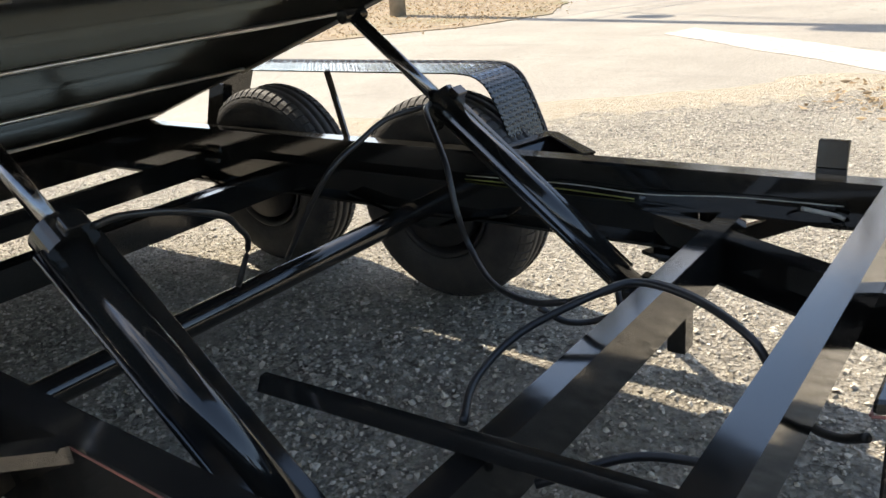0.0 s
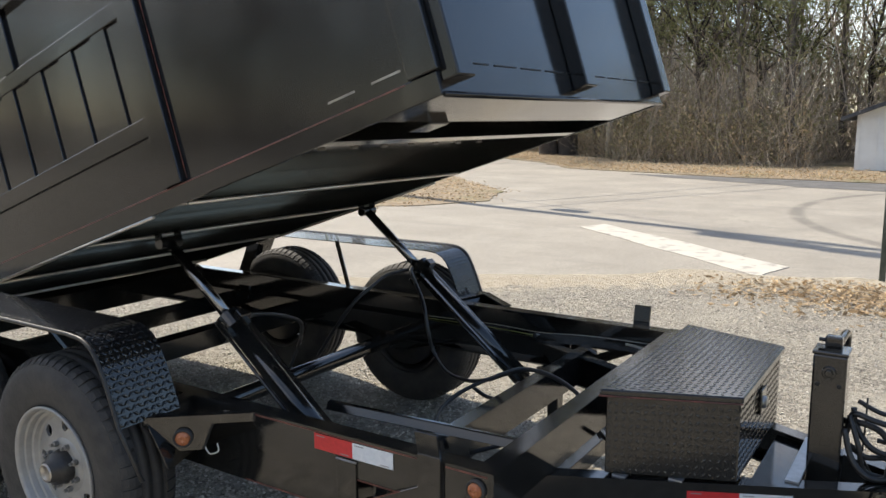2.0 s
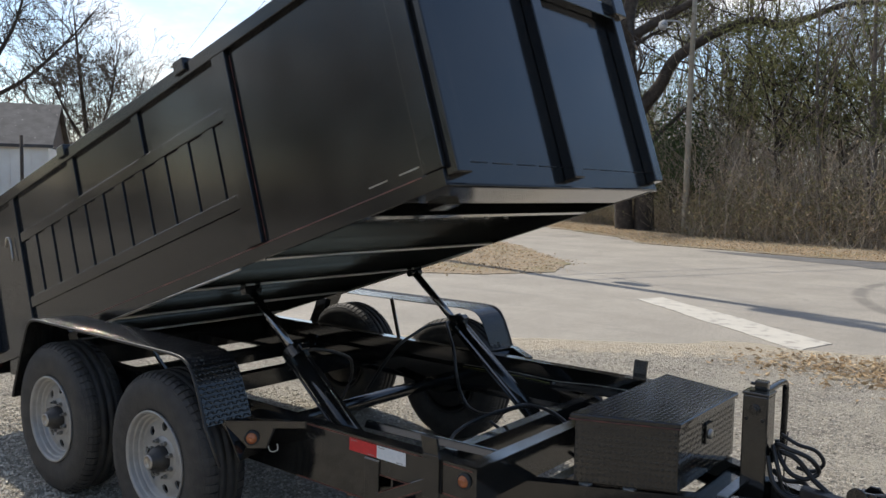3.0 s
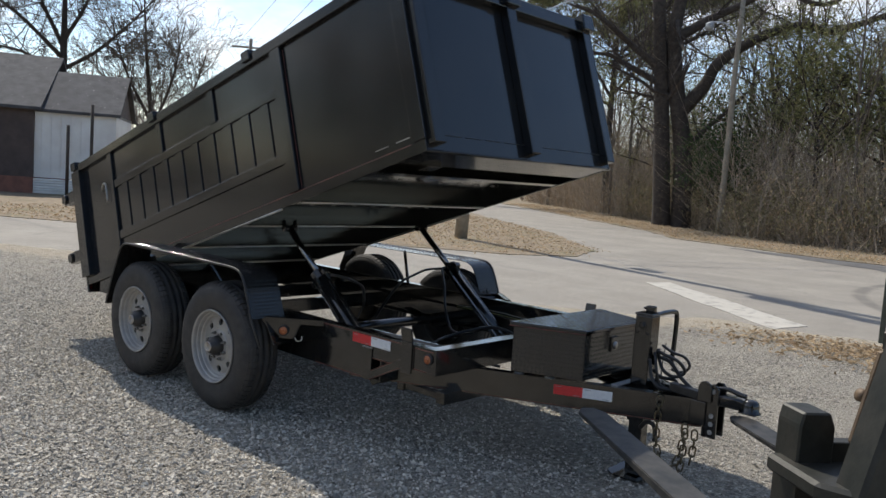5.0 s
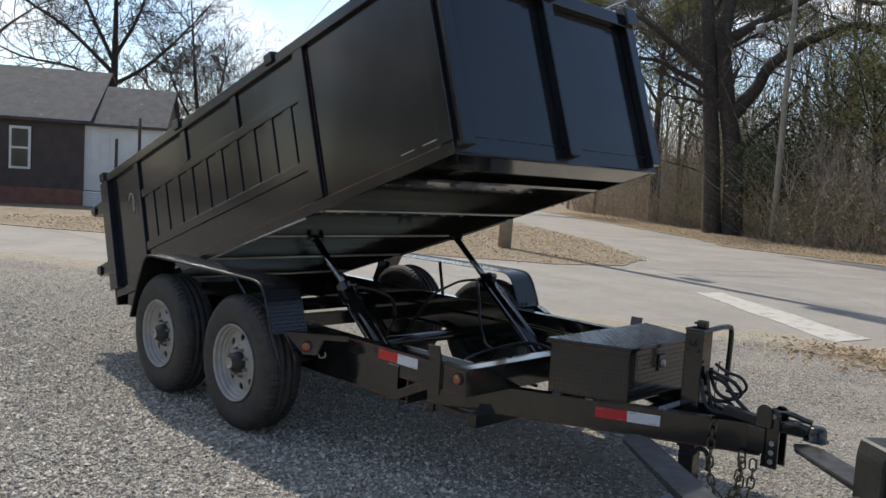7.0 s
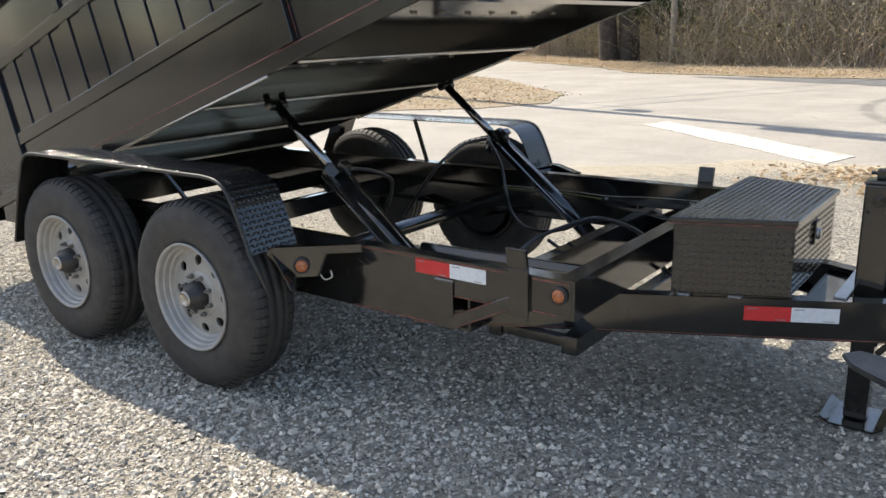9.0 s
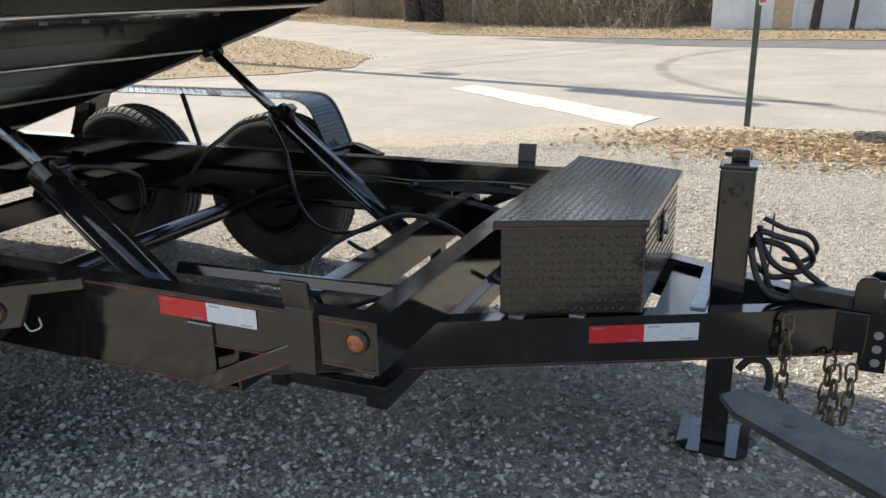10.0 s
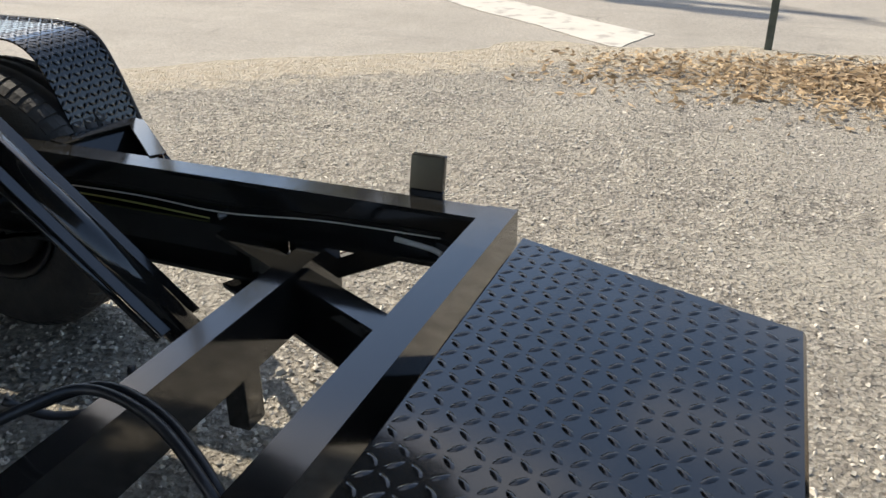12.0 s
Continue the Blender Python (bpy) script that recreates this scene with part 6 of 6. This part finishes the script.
def cards(centres, size, seed, flat=0.0, wide=0.45):
    """Many small kinked leaves, each of two triangles, round given centres."""
    r = np.random.default_rng(seed)
    n = len(centres)
    a = r.normal(0, 1, (n, 3))
    a[:, 2] *= 1 - flat
    a /= np.linalg.norm(a, axis=1)[:, None]
    b = r.normal(0, 1, (n, 3))
    b[:, 2] *= 1 - flat
    b -= a * (a * b).sum(1)[:, None]
    b /= np.linalg.norm(b, axis=1)[:, None]
    nn = np.cross(a, b)
    s = (size * r.uniform(0.6, 1.4, n))[:, None]
    v = np.stack([centres - a * s, centres + b * s * wide + nn * s * 0.2, centres + a * s, centres - b * s * wide + nn * s * 0.2], 1).reshape(-1, 3)
    i = np.arange(n)[:, None] * 4
    f = np.concatenate([i + [0, 1, 2], i + [0, 2, 3]], 0)
    return v, f


def edge_y(x):
    return np.interp(x, [p[0] for p in FAR_EDGE[::-1]], [p[1] for p in FAR_EDGE[::-1]])


# brush: thin stems, dense and low along the wood's edge
def brush():
    r = np.random.default_rng(11)
    n = 20000
    x = r.uniform(-36, 26, n)
    y = edge_y(x) + 4.6 + np.abs(r.normal(0, 4.0, n))
    keep = ~((x > -3.2) & (x < 6) & (y < 30))
    x, y = x[keep], y[keep]
    n = len(x)
    h = r.gamma(1.8, 0.75, n) + 0.25
    z0 = np.where(r.random(n) < 0.45, r.uniform(0, 2.6, n), 0.0)
    lean = r.normal(0, 0.7, (n, 2))
    w = r.uniform(0.004, 0.014, n)
    ang = r.uniform(0, 6.28, n)
    rows = [np.stack([x, y, z0], 1)]
    for k in range(3):
        lean = lean + r.normal(0, 0.35, (n, 2))
        rows.append(rows[-1] + np.stack([lean[:, 0] * h / 3, lean[:, 1] * h / 3, h / 3 * (1 - 0.22 * k)], 1))
    V = []
    for k in range(4):
        for j in range(3):
            o = np.stack([np.cos(ang + j * 2.094), np.sin(ang + j * 2.094), np.zeros(n)], 1)
            V.append(rows[k] + o * (w * (1 - 0.28 * k))[:, None])
    V = np.stack(V, 1).reshape(-1, 3)
    i = np.arange(n)[:, None] * 12
    F = []
    for k in range(3):
        for j in range(3):
            a, b = 3 * k + j, 3 * k + (j + 1) % 3
            F += [i + [a, b, b + 3], i + [a, b + 3, a + 3]]
    tagged(raw("brush", V, np.concatenate(F, 0), BRUSH), "dense brown winter brush along the wood", "brush", kind="stuff")
    n = 18000
    x = r.uniform(-36, 26, n)
    y = edge_y(x) + 4.4 + np.abs(r.normal(0, 4.5, n))
    keep = ~((x > -3.2) & (x < 6) & (y < 30))
    cen = np.stack([x, y, r.gamma(2.0, 0.55, n)], 1)[keep]
    v, f = cards(cen, 0.055, 12)
    # clumps of olive undergrowth, low and uneven
    k = 420
    cx = r.uniform(-20, 14, k)
    cy = edge_y(cx) + 4.9 + np.abs(r.normal(0, 3.5, k))
    cz = r.gamma(2.0, 0.6, k) + 0.1
    ok = ~((cx > -3.4) & (cx < 6) & (cy < 30.5))
    pick = np.flatnonzero(ok)[r.integers(0, ok.sum(), 42000)]
    cen = np.stack([cx[pick], cy[pick], cz[pick]], 1) + r.normal(0, 1, (42000, 3)) * np.array([0.6, 0.5, 0.45])
    cen = cen[cen[:, 2] > 0.08]
    ov, of = cards(cen, 0.05, 13)
    tagged(raw("undergrowth", ov, of, OLIVE), "olive green undergrowth in uneven clumps", "undergrowth", kind="stuff")
    tagged(raw("brush_leaves", v, f, LEAFM), "withered brown leaves hanging in the brush", "brush", kind="stuff")


brush()


def thicket():
    """Tall tangled stems and dull leaves deeper in the wood, which close the gaps below the crowns."""
    r = np.random.default_rng(23)
    n = 10000
    x = r.uniform(-40, 28, n)
    y = edge_y(x) + 8.0 + r.gamma(2.0, 6.0, n)
    h = r.gamma(4.0, 1.0, n) + 0.4
    z0 = np.where(r.random(n) < 0.5, r.uniform(0, 4.0, n), 0.0)
    lean = r.normal(0, 0.35, (n, 2))
    w = r.uniform(0.010, 0.032, n)
    ang = r.uniform(0, 6.28, n)
    rows = [np.stack([x, y, z0], 1)]
    for k in range(3):
        lean = lean + r.normal(0, 0.25, (n, 2))
        rows.append(rows[-1] + np.stack([lean[:, 0] * h / 3, lean[:, 1] * h / 3, h / 3], 1))
    V = np.stack([rows[k] + np.stack([np.cos(ang + j * 2.094), np.sin(ang + j * 2.094), np.zeros(n)], 1) * (w * (1 - 0.27 * k))[:, None] for k in range(4) for j in range(3)], 1).reshape(-1, 3)
    i = np.arange(n)[:, None] * 12
    F = []
    for k in range(3):
        for j in range(3):
            a, b = 3 * k + j, 3 * k + (j + 1) % 3
            F += [i + [a, b, b + 3], i + [a, b + 3, a + 3]]
    tagged(raw("thicket", V, np.concatenate(F, 0), BRUSH), "tangled brown stems deep in the winter wood", "thicket", kind="stuff")
    k = 520
    cx = r.uniform(-40, 26, k)
    cy = edge_y(cx) + 9.0 + r.gamma(2.0, 5.0, k)
    cz = r.gamma(2.0, 1.5, k) + 0.2
    pick = r.integers(0, k, 32000)
    cen = np.stack([cx[pick], cy[pick], cz[pick]], 1) + r.normal(0, 1, (32000, 3)) * np.array([1.0, 0.9, 0.8])
    v, f = cards(cen[cen[:, 2] > 0.1], 0.10, 24)
    tagged(raw("thicket_leaves", v, f, OLIVE), "dull olive leaves in the depth of the wood", "undergrowth", kind="stuff")


thicket()


def saplings():
    """Thin upright young stems with a few side twigs, all through the brush."""
    r = np.random.default_rng(17)
    out = []
    for i in range(460):
        x = r.uniform(-34, 22)
        y = float(edge_y(x)) + 4.8 + abs(r.normal(0, 6))
        if -3.6 < x < 6 and y < 31:
            continue
        grow(r, (x, y, 0), (r.normal(0, 0.10), r.normal(0, 0.10), 1), r.uniform(2.0, 4.8), r.uniform(0.008, 0.024), 2, out, 0.6, 0.09, (0, 0, 6, 2), 0.04)
    V, F = tubes(out)
    tagged(raw("saplings", V, F, TWIG), "thin bare saplings crowding the wood's edge", "saplings", kind="stuff")


saplings()


def evergreen(name, at, h, spread, n, material, seed, label, low=0.1, leaf=0.11, wide=0.45):
    """A trunk with many small leaf clumps in an uneven crown."""
    r = np.random.default_rng(seed)
    t = thing(name, at, label, "tree")
    out = []
    grow(r, (0, 0, -0.1), (0, 0, 1), h, 0.05 + h * 0.012, 0, out, 1.1, 0.06, (16, 3), 0.02)
    V, F = tubes(out)
    raw("trunk", [np.array(at) + v for v in V], F, BARK, t, "", True)
    tips = [b[0][j] for b in out if b[2] >= 1 for j in (2, 3, len(b[0]) - 1)]
    tips = [p for p in tips if p[2] > low * h]
    cen = np.array([tips[i] for i in r.integers(0, len(tips), n)]) + r.normal(0, spread, (n, 3)) * np.array([1, 1, 0.6])
    cen = cen[cen[:, 2] > 0.1]
    v, f = cards(cen + np.array(at), leaf, seed + 1, 0.0, wide)
    raw("crown", v, f, material, t, "green foliage in loose clumps")
    return t


evergreen("pine_tree", (-23.3, 40.5, 0), 17, 0.62, 46000, PINE, 31, "tall green pine behind the oak", 0.36, 0.23, 0.10)
for k, (x, y, h) in enumerate(((-8.0, 31.0, 7.5), (-4.8, 30.5, 6.5), (-12.0, 36, 8), (-17.5, 35.5, 6), (9, 31, 8), (-8.9, 35.0, 8.0), (-6.2, 33.5, 8.5), (-2.2, 33, 7.0))):
    evergreen("pine_tree", (x, y, 0), h, 0.36, 4200, PINE, 40 + k * 3, "young pine among bare trees", 0.15, 0.13, 0.09)
for k, (x, y, h) in enumerate(((-12.6, 31.6, 3.8), (-13.0, 32.6, 4.2), (-11.9, 30.9, 2.8))):
    evergreen("holly_bush", (x, y, 0), h, 0.30, 3800, HOLLY, 60 + k * 3, "glossy dark green evergreen shrub", 0.02, 0.06)
# far wood that closes the view
def far_wood():
    r = np.random.default_rng(15)
    n = 1400
    ang = r.uniform(0, 2 * math.pi, n)
    rad = r.uniform(60, 110, n)
    # nearer and taller on the side behind the lot
    south = np.sin(ang) < -0.1
    rad = np.where(south, rad * 0.55, rad)
    x, y = rad * np.cos(ang), rad * np.sin(ang) + 5
    out = []
    for i in range(n):
        h = r.uniform(5, 9) * (1.6 if south[i] else 1.0)
        p = np.array([x[i], y[i], 0.0])
        q = p + np.array([r.normal(0, 0.6), r.normal(0, 0.6), h])
        out.append(([p, (p + q) / 2 + r.normal(0, 0.2, 3), q], [0.16, 0.10, 0.03], 3))
        for k in range(7):
            t = r.uniform(0.35, 0.95)
            s = p + (q - p) * t
            e = s + np.array([r.normal(0, 1.3), r.normal(0, 1.3), r.uniform(0.3, 2.2)])
            out.append(([s, (s + e) / 2 + r.normal(0, 0.1, 3), e], [0.06, 0.04, 0.015], 3))
    V, F = tubes(out)
    tagged(raw("far_wood", V, F, TWIG), "leafless distant wood round the junction", "woodland", kind="stuff")


far_wood()


# ---- gravel stones and fallen leaves ----
def gravel():
    r = np.random.default_rng(3)
    def scatter(n, x, y, lo, mid, sig, hi, corner_v, corner_f, name, label):
        dist = edge_dist(x, y, NEAR_EDGE)
        lot = ~inside(x, y, NEAR_EDGE + [(120, 200), (-120, 200)])
        keep = lot & (dist > 0.5 + 0.5 * r.random(n))
        x, y = x[keep], y[keep]
        bare = np.array([dusty(p, q) for p, q in zip(x, y)])
        keep = r.random(len(x)) > bare * 0.8
        x, y = x[keep], y[keep]
        n = len(x)
        m = len(corner_v)
        s = np.clip(r.lognormal(mid, sig, n), lo, hi)
        sc = s[:, None] * r.uniform(0.6, 1.3, (n, 3)) * np.array([1, 1, 0.7])
        a, b = r.uniform(0, 6.28, n), r.uniform(-0.9, 0.9, n)
        pts = corner_v[None] * sc[:, None, :] * r.uniform(0.65, 1.2, (n, m, 1))
        ca, sa, cb, sb = np.cos(a), np.sin(a), np.cos(b), np.sin(b)
        X = pts[..., 0] * cb[:, None] + pts[..., 2] * sb[:, None]
        Z = -pts[..., 0] * sb[:, None] + pts[..., 2] * cb[:, None]
        Y = pts[..., 1]
        X, Y = X * ca[:, None] - Y * sa[:, None], X * sa[:, None] + Y * ca[:, None]
        gz = np.array([noise.noise(Vector((p * 0.9, q * 0.9, 3.3))) * 0.012 + noise.noise(Vector((p * 3.7, q * 3.7, 1.3))) * 0.006 for p, q in zip(x, y)])
        V = np.stack([X + x[:, None], Y + y[:, None], Z + (gz + s * 0.25)[:, None]], 2).reshape(-1, 3)
        F = (corner_f[None] + (np.arange(n) * m)[:, None, None]).reshape(-1, 3)
        tagged(raw(name, V, F, PEB), label, "gravel", kind="stuff")

    oct_v = np.array([(1, 0, 0), (-1, 0, 0), (0, 1, 0), (0, -1, 0), (0, 0, 1), (0, 0, -1)], float)
    oct_f = np.array([(0, 2, 4), (2, 1, 4), (1, 3, 4), (3, 0, 4), (2, 0, 5), (1, 2, 5), (3, 1, 5), (0, 3, 5)])
    # crushed stones: a wedge with a skewed top
    wed_v = np.array([(-1, -0.7, -0.6), (1, -0.8, -0.6), (0.8, 0.8, -0.6), (-0.7, 0.9, -0.6), (-0.6, -0.5, 0.8), (0.7, -0.4, 0.6), (0.3, 0.6, 0.9)], float)
    wed_f = np.array([(0, 1, 5), (0, 5, 4), (1, 2, 6), (1, 6, 5), (2, 3, 6), (3, 0, 4), (3, 4, 6), (4, 5, 6)])
    n = 56000
    scatter(n, np.clip(r.normal(-1.0, 2.3, n), -6, 3.4), r.uniform(-2.6, 6.3, n), 0.002, -5.2, 0.40, 0.012, oct_v, oct_f, "gravel", "loose grey crushed gravel on the lot")
    n = 68000
    scatter(n, r.triangular(-9.0, -1.6, 2.2, n), r.triangular(-2.6, -0.6, 3.0, n), 0.005, -4.95, 0.30, 0.014, wed_v, wed_f, "coarse_gravel", "coarse angular grey stones lying on the lot")
    n = 26000
    scatter(n, r.uniform(-8.5, 0.4, n), r.triangular(-2.6, -0.9, 0.7, n), 0.007, -4.55, 0.26, 0.019, wed_v, wed_f, "coarse_gravel", "coarse angular grey stones lying on the lot")


gravel()


def leaves():
    r = np.random.default_rng(9)
    n = 6500
    x, y = r.triangular(-1.6, 1.6, 6.0, n), r.normal(6.35, 0.42, n)
    lot = ~inside(x, y, NEAR_EDGE + [(120, 200), (-120, 200)]) & (edge_dist(x, y, NEAR_EDGE) > 0.06)
    cen = np.stack([x, y, r.uniform(0.012, 0.035, n)], 1)[lot]
    n2 = 24000
    x2 = r.uniform(-20, -6.6, n2)
    y2 = r.uniform(4, 22, n2)
    k2 = inside(x2, y2, VERGE + [(-400, 104), (-400, -38)])
    x2, y2 = x2[k2] + r.normal(0, 0.22, k2.sum()), y2[k2] + r.normal(0, 0.22, k2.sum())
    on = inside(x2, y2, VERGE + [(-400, 104), (-400, -38)])
    cen2 = np.stack([x2, y2, np.where(on, r.uniform(0.024, 0.05, len(x2)), 0.014)], 1)
    x3 = r.uniform(-30, 14, 22000)
    y3 = edge_y(x3) + np.abs(r.normal(1.2, 1.9, 22000)) + 0.1
    cen3 = np.stack([x3, y3, r.uniform(0.034, 0.10, 22000)], 1)
    v, f = cards(np.concatenate([cen, cen2, cen3]), 0.031, 10, 0.75)
    tagged(raw("fallen_leaves", v, f, LEAFM), "dry brown fallen leaves on the ground", "leaves", kind="stuff")


leaves()
